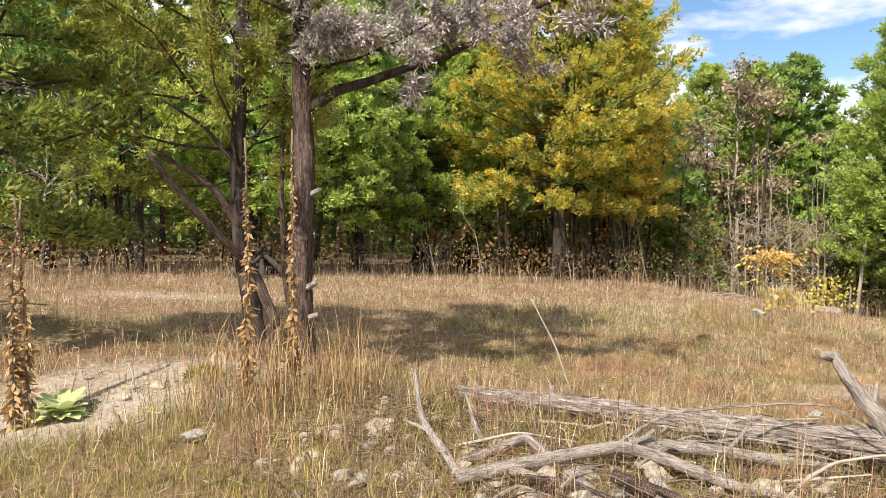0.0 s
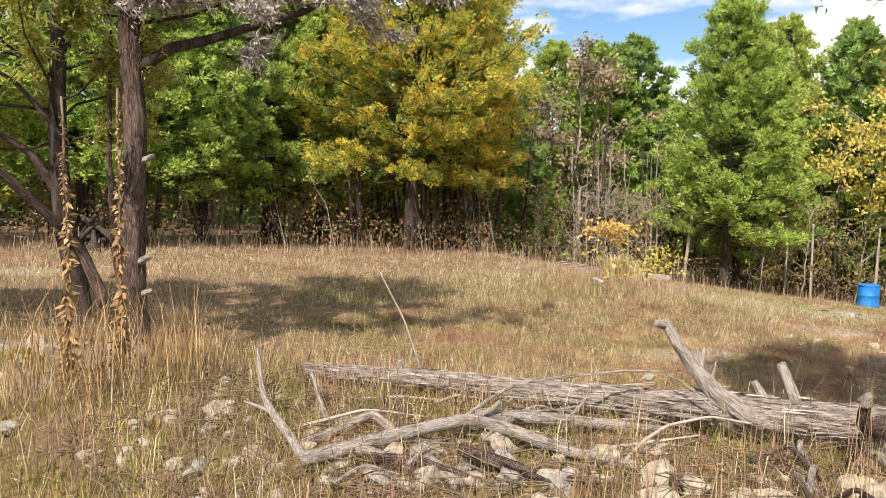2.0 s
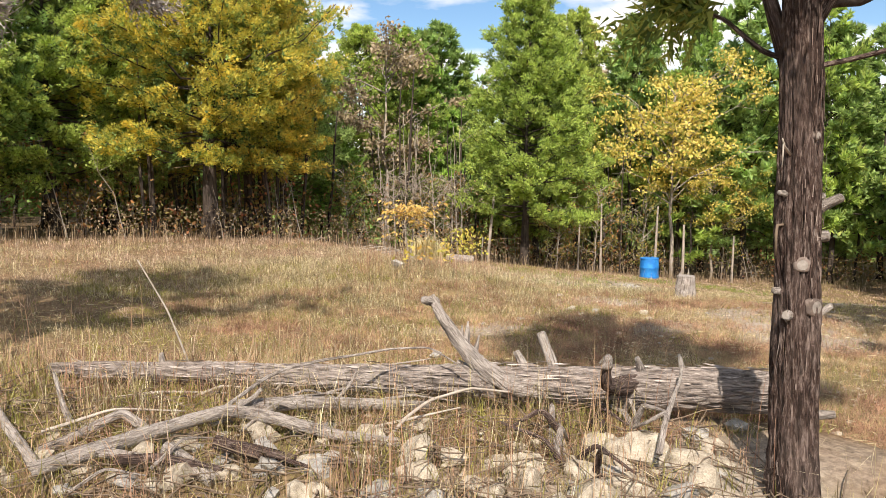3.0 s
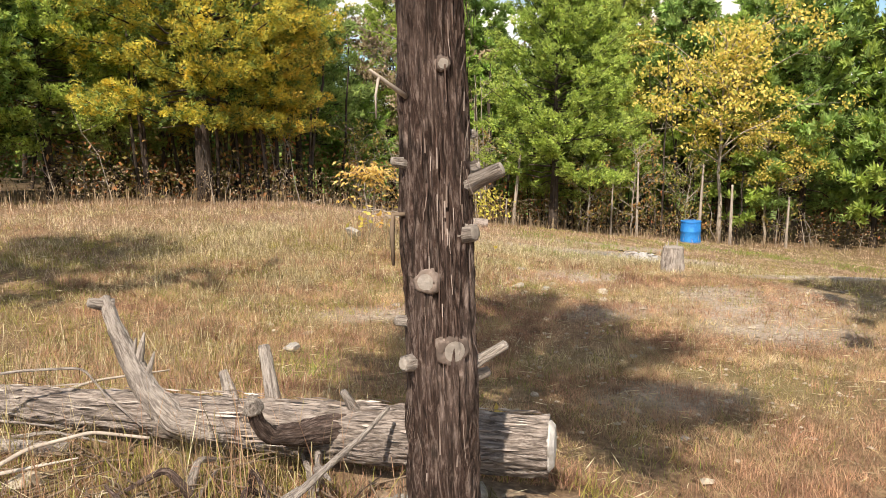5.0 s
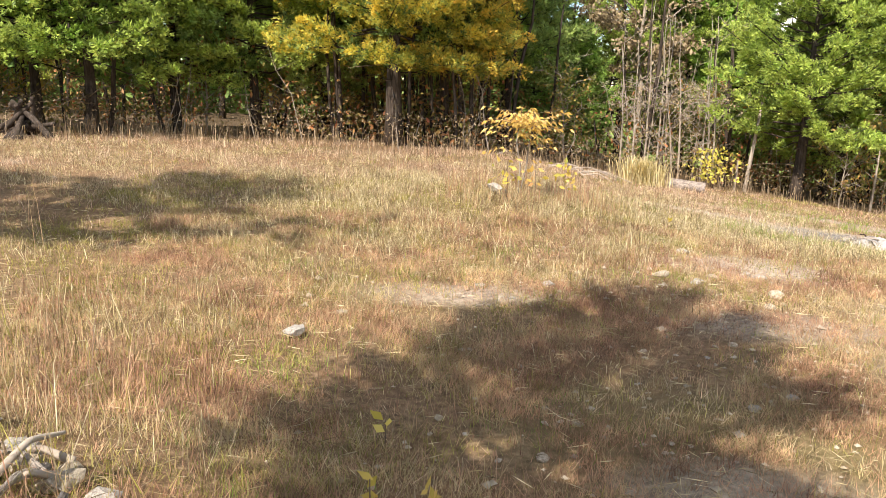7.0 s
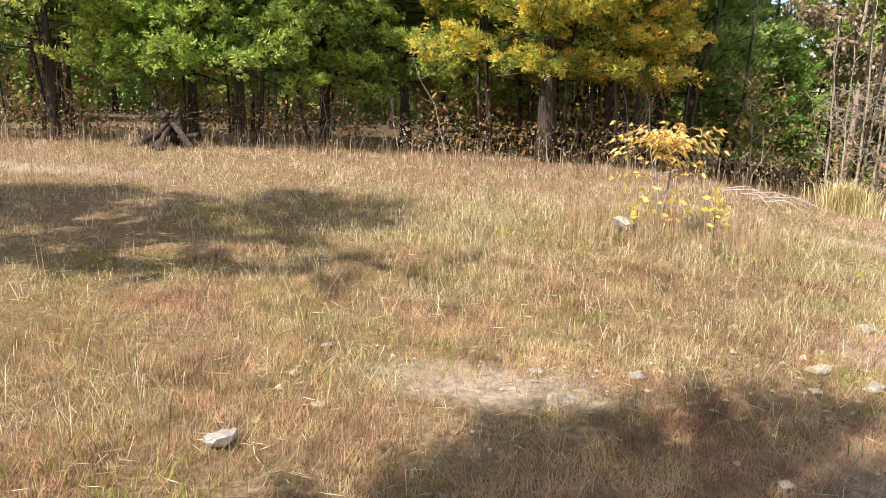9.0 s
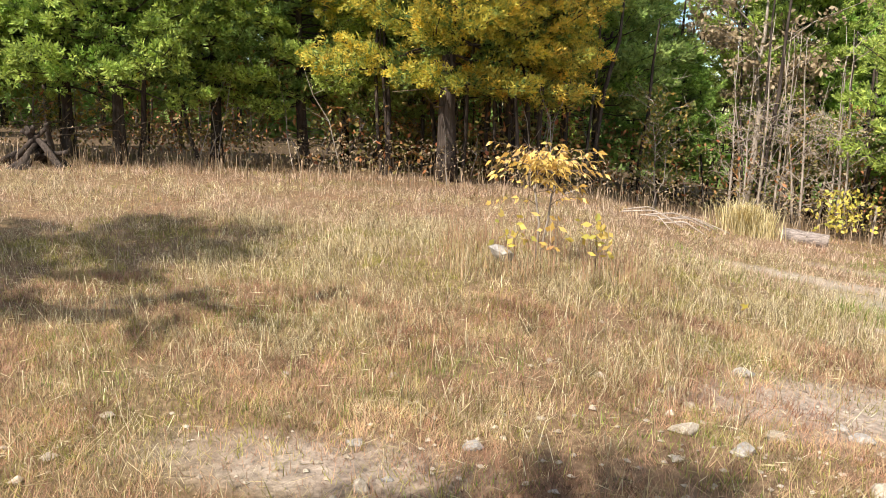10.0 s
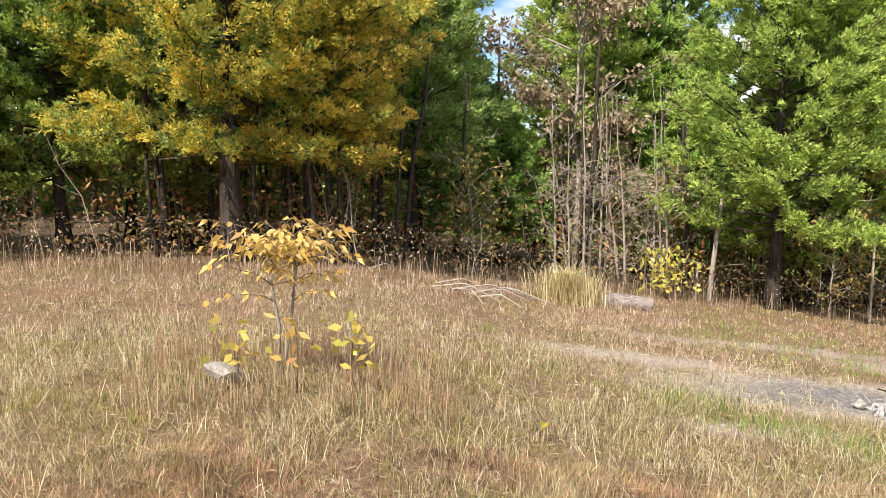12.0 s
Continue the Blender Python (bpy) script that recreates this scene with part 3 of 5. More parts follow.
# broadleaved trees among the cedars
ytree = tagged(place(broadleaf("hickory_tree", 6.3, 2.7, 2.7, YELLOW, 0.14, 7000, 41, girth=0.08, wob=0.035, boughs=30), 20.2, 19.2), "hickory tree with yellow autumn leaves at the wood's edge", "tree")
btree = tagged(place(broadleaf("oak_tree", 8.0, 2.0, 3.0, BROWNLEAF, 0.15, 4200, 42, girth=0.09), 11.4, 23.6), "slender oak with brown and olive autumn leaves", "tree")
put(btree, 18.6, 25.5, 80, 1.05)
put(btree, 22.6, 24.5, 200, 1.15)
put(ytree, 21.9, 19.0, 130, 0.62, label="smaller hickory with yellow leaves beside the first")
gtree = tagged(place(broadleaf("maple_sapling", 3.0, 1.0, 0.7, SHRUB, 0.11, 900, 43, girth=0.03), 16.8, 19.2), "thin leafy green sapling under the cedars", "sapling")
for i, (x, y, s) in enumerate([(14.9, 18.7, 0.7), (18.9, 19.4, 0.9), (-3.6, 17.6, 1.0), (0.2, 18.8, 0.9), (3.0, 19.6, 0.8), (8.4, 19.4, 0.8), (12.3, 21.2, 0.9), (-6.0, 14.6, 1.1), (22.3, 18.9, 1.0)]):
    put(gtree, x, y, i * 61, s)
osap = tagged(place(broadleaf("maple_sapling", 2.4, 0.8, 0.6, ORANGE, 0.10, 420, 44, girth=0.02), 1.9, 19.3), "thin sapling with orange-yellow leaves in the wood", "sapling")
put(osap, -3.2, 18.4, 40, 0.9)
put(osap, 3.3, 20.6, 140, 1.1)
bare_make = tagged(place(broadleaf("bare_sapling", 4.8, 0.75, 0.7, BROWNLEAF, 0.075, 170, 45, bark=BARK_GREY, girth=0.034, wob=0.022, boughs=13), 10.9, 21.0), "nearly leafless grey sapling in a thicket", "sapling", "saplings of the thicket")
rs = np.random.default_rng(46)
for i in range(13):
    x, y = 10.2 + 2.4 * rs.uniform(), 20.0 + 2.2 * rs.uniform()
    c = put(bare_make, x, y, rs.uniform(0, 360), rs.uniform(0.7, 1.1))
    c.matrix_basis = c.matrix_basis @ pose(0, 0, 0, rs.normal() * 5, rs.normal() * 6, 0)

# ---- undergrowth and deep woods ----
EDGE = np.array([(-11, 9), (-7, 12.6), (-3.2, 16.2), (0.5, 17.2), (3.0, 16.6), (6.0, 16.4), (8.2, 18.2), (10.4, 19.6), (12.6, 20.0), (15.5, 19.2), (19, 19.0), (22.5, 18.0), (25.5, 14.5), (28, 9)], float)


def along_edge(n, r, depth0, depth1):
    """Places beside the wood's edge, from depth0 to depth1 metres into the wood."""
    seg = np.diff(EDGE, axis=0)
    ln = np.hypot(*seg.T)
    k = r.choice(len(seg), n, p=ln / ln.sum())
    t = r.uniform(size=n)[:, None]
    nrm = np.stack([-seg[k, 1], seg[k, 0]], 1) / ln[k][:, None]
    p = EDGE[k] + seg[k] * t + nrm * (depth0 + (depth1 - depth0) * r.uniform(size=n))[:, None]
    return p[:, 0], p[:, 1]


def undergrowth():
    r = np.random.default_rng(61)
    # dry weeds along the edge
    x, y = along_edge(5200, r, -1.5, 0.9)
    h = r.uniform(0.15, 0.6, len(x)) * r.uniform(0.6, 1.35, len(x)) * np.where(x > 13, 0.8, 1)
    tagged(quads("dry_weeds", blades(x, y, h, np.full(len(x), 0.009), r, 0.7, 0.5), BROWNLEAF, per=5), "brown dried weeds along the wood's edge", "weeds", kind="stuff")
    x, y = along_edge(1500, r, -0.8, 1.0)
    z = land(x, y)
    c = np.stack([x, y, z], 1).repeat(7, 0) + np.stack([r.normal(size=len(x) * 7) * 0.1, r.normal(size=len(x) * 7) * 0.1, r.uniform(0.15, 0.75, len(x) * 7)], 1)
    tagged(quads("weed_leaves", leaves(c, r.normal(size=c.shape), 0.06, 0.025, r), BROWNLEAF), "shrivelled brown weed leaves along the wood's edge", "weeds", kind="stuff")
    # leafy brush inside
    x, y = along_edge(1300, r, 0.8, 9)
    m = 26
    hh = r.uniform(0.5, 2.4, len(x))
    c = np.stack([x, y, land(x, y)], 1).repeat(m, 0)
    n = len(c)
    c += np.stack([r.normal(size=n) * 0.4, r.normal(size=n) * 0.4, hh.repeat(m) * r.uniform(0.1, 1, n)], 1)
    tagged(quads("brush_leaves", leaves(c, r.normal(size=c.shape), 0.13, 0.06, r), SHRUB), "olive and yellowing brush inside the wood", "brush", kind="stuff")
    # thin stems inside
    x, y = along_edge(280, r, 0.6, 10)
    t = Tubes()
    for a, b in zip(x, y):
        z, H, g = lz(a, b), r.uniform(2.2, 6), r.uniform(0.018, 0.06)
        t.add(bent((a, b, z - 0.1), (a + r.normal() * 0.3, b + r.normal() * 0.3, z + H), 5, 0, 0.04, r), [g, g * 0.9, g * 0.8, g * 0.6, g * 0.3], 5, 0, False)
        for k in range(3):
            q, w = r.uniform(0.4, 2.4), r.uniform(0, 6.28)
            t.add([(a, b, z + q), (a + math.cos(w) * 0.5, b + math.sin(w) * 0.5, z + q + r.uniform(0, 0.4))], [0.008, 0.003], 3, 0, False)
    tagged(t.done("thin_stems", BARK_DARK), "many thin dark stems inside the wood", "saplings", kind="stuff")
    x, y = along_edge(90, r, 0.2, 3.0)
    t = Tubes()
    for a, b in zip(x, y):
        z, H = lz(a, b), r.uniform(0.7, 2.4)
        w = r.uniform(0, 6.28)
        e = np.array((a + math.cos(w) * H * 0.35, b + math.sin(w) * H * 0.35, z + H))
        p = bent((a, b, z - 0.05), e, 5, 0, 0.05, r)
        t.add(p, [0.012, 0.011, 0.009, 0.006, 0.003], 4, 0, False)
        for k in range(4):
            q = p[r.integers(1, 4)]
            t.add([q, q + r.normal(size=3) * np.array([0.25, 0.25, 0.12]) + np.array([0, 0, 0.15])], [0.006, 0.002], 3, 0, False)
    tagged(t.done("bare_sticks", BARK_GREY), "bare grey sticks at the wood's edge", "sticks", kind="stuff")
    # the wood goes on
    m = 40000
    a = r.uniform(radians(-25), radians(185), m)
    d = r.uniform(30, 40, m)
    x, y = 4 + np.cos(a) * d * 1.1, 6 + np.sin(a) * d
    z = -2.5 + 9.5 * r.uniform(size=m) ** 1.1 * (0.75 + 0.25 * np.sin(a * 23) * np.sin(a * 7.3)) * (1 - 0.6 * np.exp(-((a - 1.26) / 0.07) ** 2))
    c = np.stack([x, y, z], 1)
    tagged(quads("far_woods", leaves(c, r.normal(size=c.shape), 1.0, 0.55, r), CEDAR_BLUE), "dense green wood further back", "woods", kind="stuff")


undergrowth()


# ---- bark-clad trunks near the path ----
KNOT = plain_material("knot_bark", [(0.3, (0.03, 0.021, 0.017)), (0.5, (0.12, 0.085, 0.07)), (0.7, (0.38, 0.31, 0.27))], 30, dist=0.015)
STRIP = leaf_material("bark_strips", [(0.0, (0.04, 0.026, 0.02)), (0.4, (0.13, 0.085, 0.07)), (0.8, (0.26, 0.2, 0.17)), (1.0, (0.42, 0.35, 0.31))], 0.1, 0.0, 0.9)
LOG_STRIP = leaf_material("log_bark_strips", [(0.0, (0.12, 0.095, 0.08)), (0.5, (0.32, 0.27, 0.24)), (1.0, (0.58, 0.52, 0.47))], 0.1, 0.0, 0.9)

def barked(pts, radii, seed, sides=44, rings=80, ridge=0.15, twist=0.25, fibre=11, flake=0.0):
    """Verts and faces of a trunk with deep, stringy ridges; flake adds cross-cracks."""
    pts, radii = np.array(pts, float), np.array(radii, float)
    s = np.concatenate([[0], np.cumsum(np.linalg.norm(np.diff(pts, axis=0), axis=1))])
    u = np.linspace(0, s[-1], rings)
    P = np.stack([np.interp(u, s, pts[:, c]) for c in range(3)], 1)
    for _ in range(3):
        P[1:-1] = (P[:-2] + P[1:-1] * 2 + P[2:]) / 4
    rad = np.interp(u, s, radii)
    T = unit(np.gradient(P, axis=0))
    ref = np.array([0.2, 0.9, 0.1]) if abs(T[0, 1]) < 0.8 else np.array([1.0, 0, 0])
    U = unit(np.cross(T, ref))
    W = np.cross(T, U)
    v, f, g = [], [], []
    off = Vector((seed * 3.7, seed * 1.9, 0))
    for i in range(rings):
        for k in range(sides):
            a = 2 * math.pi * k / sides + twist * u[i]
            n1 = noise.noise(Vector((math.cos(a) * fibre * 0.28, math.sin(a) * fibre * 0.28, u[i] * 2.6)) + off)
            n2 = noise.noise(Vector((math.cos(a) * fibre * 0.8, math.sin(a) * fibre * 0.8, u[i] * 7.5)) + off)
            n3 = noise.noise(Vector((math.cos(a) * 1.2, math.sin(a) * 1.2, u[i] * 4.0)) + off)
            q = 1 + ridge * (0.7 * n1 + 0.55 - 1.5 * abs(n2)) + 0.10 * n3
            if flake:
                q += flake * (abs(noise.noise(Vector((math.cos(a) * 3, math.sin(a) * 3, u[i] * 17)) + off)) ** 0.5 - 0.5)
            b = 2 * math.pi * k / sides
            v.append(P[i] + (U[i] * math.cos(b) + W[i] * math.sin(b)) * rad[i] * q)
            g.append((math.cos(a) * rad[i] + seed, math.sin(a) * rad[i], u[i]))
    for i in range(rings - 1):
        for k in range(sides):
            a, b = i * sides + k, i * sides + (k + 1) % sides
            f.append((a, b, b + sides, a + sides))
    f.append(tuple(range(sides - 1, -1, -1)))
    f.append(tuple(range((rings - 1) * sides, rings * sides)))
    return v, f, g


def stub(parent, o, tip, r0, r1, name="branch_stub", face=True):
    """A sawn-off branch with a pale cut face."""
    v, f, g = barked([o, (np.array(o) + np.array(tip)) / 2, tip], [r0 * 1.25, r0, r1], len(parent.children), 14, 9, 0.3, 0, 6)
    ob = link_mesh(name, v, f, DEADWOOD, parent, True, grain=g)
    if face:
        d = unit(np.array(tip, float) - np.array(o, float))
        t = Tubes()
        e = np.array(tip, float)
        t.add([e - d * 0.004, e + d * 0.002, e + d * 0.004], [r1 * 0.95, r1 * 0.9, r1 * 0.5], 14, 0.25)
        t.done("cut_face", CUTWOOD, ob, smooth_shade=False)
    return ob


def scar(parent, o, d, r0):
    """A pruned knot: a raised collar round a flat pale disc."""
    o, d = np.array(o, float), unit(np.array(d, float))
    t = Tubes()
    t.add([o - d * 0.035, o + d * 0.004, o + d * 0.009, o + d * 0.006], [r0 * 1.75, r0 * 1.5, r0 * 1.2, r0 * 0.95], 20, 0.35)
    ob = t.done("pruned_knot", KNOT, parent)
    t = Tubes()
    t.add([o, o + d * 0.009, o + d * 0.0095], [r0, r0 * 0.97, r0 * 0.6], 18, 0.08)
    t.done("cut_face", CUTWOOD, ob, smooth_shade=False)


def shreds(parent, n, r, z0, z1, rad):
    """Loose strips of bark that peel off a trunk."""
    V = []
    for i in range(n):
        a, z, L, w = r.uniform(0, 6.28), r.uniform(z0, z1), r.uniform(0.03, 0.11), r.uniform(0.001, 0.003)
        q = rad(z)
        c, s = math.cos(a), math.sin(a)
        lift = r.uniform(0.002, 0.022)
        for k0, k1 in ((0, 0.5), (0.5, 1.0)):
            for kk, sg in ((k0, -1), (k0, 1), (k1, 1), (k1, -1)):
                ww = w * (1 - 0.6 * kk)
                rr = q * 1.03 + 0.001 + lift * kk * kk
                V.append((c * rr - s * ww * sg, s * rr + c * ww * sg, z + L * (kk if i % 2 else -kk)))
    return tagged(quads("bark_strip", V, STRIP, parent), "loose peeling strips of bark", kind="stuff")


def crown_on(parent, segs, n_spray, per, frond, foliage, seed, spread=0.5, name="crown"):
    """Sprays of foliage along limbs given as end points (start, end)."""
    r = np.random.default_rng(seed)
    C, D, S = [], [], []
    for a, b in segs:
        a, b = np.array(a, float), np.array(b, float)
        w = unit(b - a)
        for i in range(n_spray):
            q = a + (b - a) * r.uniform(0.15, 1.05)
            out = unit(w + r.normal(size=3) * 0.75 + np.array([0, 0, 0.05]))
            reach = r.uniform(0.10, spread)
            u = r.uniform(0, 1, per)[:, None]
            side = unit(np.cross(out, r.normal(size=3)))
            C.append(q + out * reach * u + r.normal(size=(per, 3)) * 0.02)
            D.append(unit(out * 0.8 + side * r.choice([-1.0, 1.0], per)[:, None] * 0.6 + r.normal(size=(per, 3)) * 0.35))
            S.append((1.25 - 0.6 * u[:, 0]) * frond)
    S = np.concatenate(S)
    return quads(name, fronds(np.concatenate(C), np.concatenate(D), S * 1.1, S * 0.34, r), foliage, parent, per=3)


def near_cedar():
    """The pruned cedar that the path goes round."""
    x, y = 3.275, 2.07
    root = empty("cedar_tree", x, y)
    tagged(root, "red cedar with shaggy bark and sawn-off branch stubs", "tree")
    gz = lz(x, y)
    prof = lambda z: float(np.interp(z, [-0.2, 0, 0.3, 1.0, 1.6, 2.4, 3.8, 4.9], [0.11, 0.095, 0.083, 0.078, 0.07, 0.062, 0.035, 0.008]))
    ax = lambda z: np.array([-0.018 * z + 0.012, 0.01 * z, z])
    zs = np.concatenate([np.linspace(-0.2, 2.6, 12), [3.2, 4.0, 4.9]])
    v, f, g = barked([ax(z) for z in zs], [prof(z) for z in zs], 3, 130, 260, 0.20, 0.2, 17)
    link_mesh("trunk", v, f, BARK, root, True, grain=g)
    shreds(root, 380, np.random.default_rng(8), 0.0, 2.2, prof)
    cam_way, right = np.array([-0.17, -0.985, 0]), np.array([0.985, -0.17, 0])

    def on(z, a):
        """A place on the bark at a height, a degrees to the right of the side that faces the path."""
        d = cam_way * math.cos(radians(a)) + right * math.sin(radians(a))
        return ax(z) + d * prof(z) * 0.97, d

    for z, a, q in ((1.13 - gz, -32, 0.020), (0.965 - gz, 8, 0.026), (1.62 - gz, 5, 0.012)):
        o, d = on(z, a)
        scar(root, o + d * prof(z) * 0.09, d, q)
    for z, a, up, L, q in ((1.34 - gz, 62, 0.55, 0.085, 0.017), (1.235 - gz, 40, 0.15, 0.035, 0.018), (0.93 - gz, -62, 0.1, 0.04, 0.016), (0.90 - gz, 85, 0.6, 0.085, 0.011), (0.86 - gz, 100, 0.3, 0.05, 0.012),
                           (1.46 - gz, 95, 0.2, 0.03, 0.010), (1.40 - gz, -85, 0.2, 0.03, 0.010), (1.02 - gz, -95, 0.1, 0.03, 0.011), (1.38 - gz, 75, 0.4, 0.03, 0.012), (0.52 - gz, 60, 0.1, 0.07, 0.016)):
        o, d = on(z, a)
        stub(root, o - d * 0.01, o + (d + np.array([0, 0, up])) * L, q * 1.1, q)
    o, d = on(1.55 - gz, -70)
    t = Tubes()
    t.add([o, o + d * 0.05 + np.array([0, 0, 0.03]), o + d * 0.10 + np.array([0, -0.02, 0.055])], [0.006, 0.005, 0.003], 6)
    t.add([o + d * 0.075 + np.array([0, -0.01, 0.042]), o + d * 0.085 + np.array([0, -0.015, 0.0]), o + d * 0.085 + np.array([0, -0.015, -0.05])], [0.004, 0.003, 0.002], 5)
    t.done("dead_twig", PALE_TWIG, root)
    o, d = on(1.28 - gz, -88)
    t = Tubes()
    t.add([o, o + d * 0.03, o + d * 0.034 + np.array([0, 0, -0.04]), o + d * 0.032 + np.array([0, 0, -0.12])], [0.006, 0.006, 0.006, 0.004], 6)
    t.done("hanging_twig", TWIG, root)
    r = np.random.default_rng(22)
    segs = []
    rt = np.array([0.61, -0.79, 0])
    for q, z0, way in ((0.034, 1.55, ((-0.06, 1.72), (-0.12, 1.95), (-0.20, 2.2), (-0.5, 2.4), (-0.9, 2.6))), (0.036, 1.8, ((0.08, 1.98), (0.17, 2.2), (0.32, 2.5), (0.6, 2.9))),
                       (0.012, 1.7, ((0.2, 1.74), (0.45, 1.8), (0.7, 1.95))), (0.012, 1.72, ((-0.15, 1.78), (-0.3, 1.92), (-0.5, 2.0)))):
        p = [ax(z0)] + [ax(0) * 0 + rt * a + np.array([0.0, 0.02, z]) for a, z in way]
        v, f, g = barked(p, np.linspace(q, q * 0.45, len(p)), 14 + len(segs), 18, 30, 0.14, 0.4, 6)
        link_mesh("limb", v, f, BARK, root, True, grain=g)
        segs.append((p[-2], p[-1]))
    # upper limbs, mostly unseen; lengths trimmed by side to fit the crown's shadow
    for i in range(64):
        z = 1.95 + 2.75 * (i / 64)
        a = i * 2.4 + r.normal() * 0.3
        L = (1.95 * (1 - (z - 1.9) / 3.9) + 0.3) * r.uniform(0.75, 1.12)
        if math.cos(a) * -0.83 + math.sin(a) * 0.56 > 0.3:
            L *= 0.66
        elif math.cos(a) * 0.83 - math.sin(a) * 0.56 > 0.3:
            L *= 0.68
        o = ax(z)
        e = o + np.array([math.cos(a) * L, math.sin(a) * L, L * r.uniform(0.2, 0.8)])
        if i < 8 and e[1] < 0.9 and e[0] < 0.3:
            e[2] += 0.7
        t = Tubes()
        q = 0.028 * (1 - i / 80)
        t.add(bent(o, e, 6, -0.04, 0.03, r), [q, q * 0.9, q * 0.75, q * 0.6, q * 0.45, q * 0.25], 7, 0.15)
        t.done("limb", BARK_DARK, root)
        segs.append((o + (e - o) * 0.35, e))
    # unseen sun-side limbs, added to fill out the crown's shadow on the meadow
    for e in ((-1.1, 0.35, 2.75), (-1.25, 0.0, 2.8), (-0.95, -0.5, 2.85), (-0.55, -0.6, 2.8), (0.1, -0.7, 2.8), (0.5, -0.6, 2.8), (1.0, -0.7, 2.8), (-0.6, 0.1, 2.65), (-0.3, -0.3, 2.75), (-0.8, 0.8, 2.55), (-1.3, -0.1, 3.3), (-0.9, -0.9, 3.3)):
        t = Tubes()
        t.add(bent(ax(e[2] - 0.35), e, 6, -0.04, 0.03, r), [0.022, 0.02, 0.016, 0.013, 0.009, 0.005], 7, 0.15)
        t.done("limb", BARK_DARK, root)
        segs.append((np.array(e) * np.array([0.4, 0.4, 1]) - np.array([0, 0, 0.2]), e))
    # unseen sprays without limbs, added to close lit gaps in that shadow
    for o, e in (((0, 0.15, 2.9), (-0.3, -0.3, 3.5)), ((-0.2, 0.3, 2.8), (-0.5, -0.1, 3.4)), ((0.1, -0.1, 2.8), (0.35, -0.35, 3.3)), ((0.05, 0.2, 2.5), (0.3, 0.45, 2.9)), ((0, -0.1, 3.3), (-0.3, -0.6, 3.9))):
        segs.append((o, e))
    crown_on(root, segs, 40, 30, 0.06, CEDAR_NEAR, 23, 0.5)


near_cedar()


def left_pair():
    """Two old cedars grown close, half dead, with grey withered sprays."""
    r = np.random.default_rng(33)
    # straight trunk
    x, y = -0.41, 6.25
    root = tagged(empty("cedar_tree", x, y), "half-dead red cedar with shaggy bark and grey withered sprays", "tree")
    pts = [(0.03, 0, -0.15), (0.0, 0, 0.3), (0.02, 0, 1.0), (0.04, 0, 1.6), (0.01, 0, 2.4), (0.05, 0, 4.0), (0.0, 0, 6.5)]
    v, f, g = barked(pts, [0.12, 0.085, 0.078, 0.075, 0.068, 0.05, 0.015], 5, 48, 110, 0.14, 0.3, 12)
    link_mesh("trunk", v, f, BARK, root, True, grain=g)
    prof = lambda z: float(np.interp(z, [0, 1, 2.4], [0.09, 0.08, 0.07]))
    shreds(root, 220, r, 0, 2.6, prof)
    stub(root, (0.07, -0.03, 1.36), (0.17, -0.06, 1.40), 0.02, 0.018)
    stub(root, (0.06, -0.06, 0.62), (0.13, -0.1, 0.66), 0.022, 0.02)
    stub(root, (0.07, -0.04, 0.38), (0.14, -0.06, 0.40), 0.02, 0.018)
    limb = [(0.05, 0, 2.02), (0.3, 0, 2.2), (0.55, 0.0, 2.27), (0.9, 0.0, 2.40), (1.25, -0.02, 2.52), (1.6, -0.06, 2.72), (1.97, -0.12, 2.90), (2.6, -0.2, 3.3)]
    t = Tubes()
    t.add(limb, [0.045, 0.04, 0.037, 0.033, 0.029, 0.025, 0.02, 0.008], 9, 0.25)
    t.done("limb", BARK_DARK, root)
    dead, live = [], []
    for a, b in zip(limb[3:], limb[4:]):
        for k in range(5):
            o = np.array(a) + (np.array(b) - np.array(a)) * r.uniform()
            e = o + np.array([r.normal() * 0.25, r.normal() * 0.3, r.uniform(-0.25, 0.45)])
            t = Tubes()
            t.add(bent(o, e, 4, 0, 0.03, r), [0.009, 0.007, 0.005, 0.002], 5, 0, False)
            t.done("twig", PALE_TWIG, root)
            dead.append((o + (e - o) * 0.3, e))
    for i in range(34):
        z = 2.35 + 3.6 * (i / 34)
        a = i * 2.4
        L = (1.3 * (1 - (z - 2.3) / 5.5) + 0.25) * r.uniform(0.6, 1.1)
        o = np.array([0.03, 0, z])
        e = o + np.array([math.cos(a) * L, math.sin(a) * L, L * r.uniform(0.1, 0.6)])
        t = Tubes()
        t.add(bent(o, e, 5, 0, 0.04, r), [0.016, 0.012, 0.009, 0.006, 0.003], 6, 0.1)
        t.done("limb", BARK_DARK, root)
        (dead if (i < 7 or i % 5 == 0) else live).append((o + (e - o) * 0.3, e))
    dead += [((-0.1, -0.2, 2.42), (0.45, -0.35, 2.55)), ((0.1, -0.25, 2.5), (0.6, -0.2, 2.6)), ((0.0, -0.2, 2.5), (0.3, -0.4, 2.65)), ((0.2, 0, 2.5), (0.5, -0.3, 2.62))] * 3
    crown_on(root, dead, 26, 22, 0.05, DEAD_FOLIAGE, 34, 0.25, "withered_spray")["label"] = "grey withered cedar sprays"
    crown_on(root, live, 56, 32, 0.05, CEDAR_NEAR, 35, 0.36)
    # leaning trunk with a bleached limb
    x, y = -0.95, 6.75
    root = tagged(empty("cedar_tree", x, y), "dark leaning red cedar with a bleached dead limb", "tree")
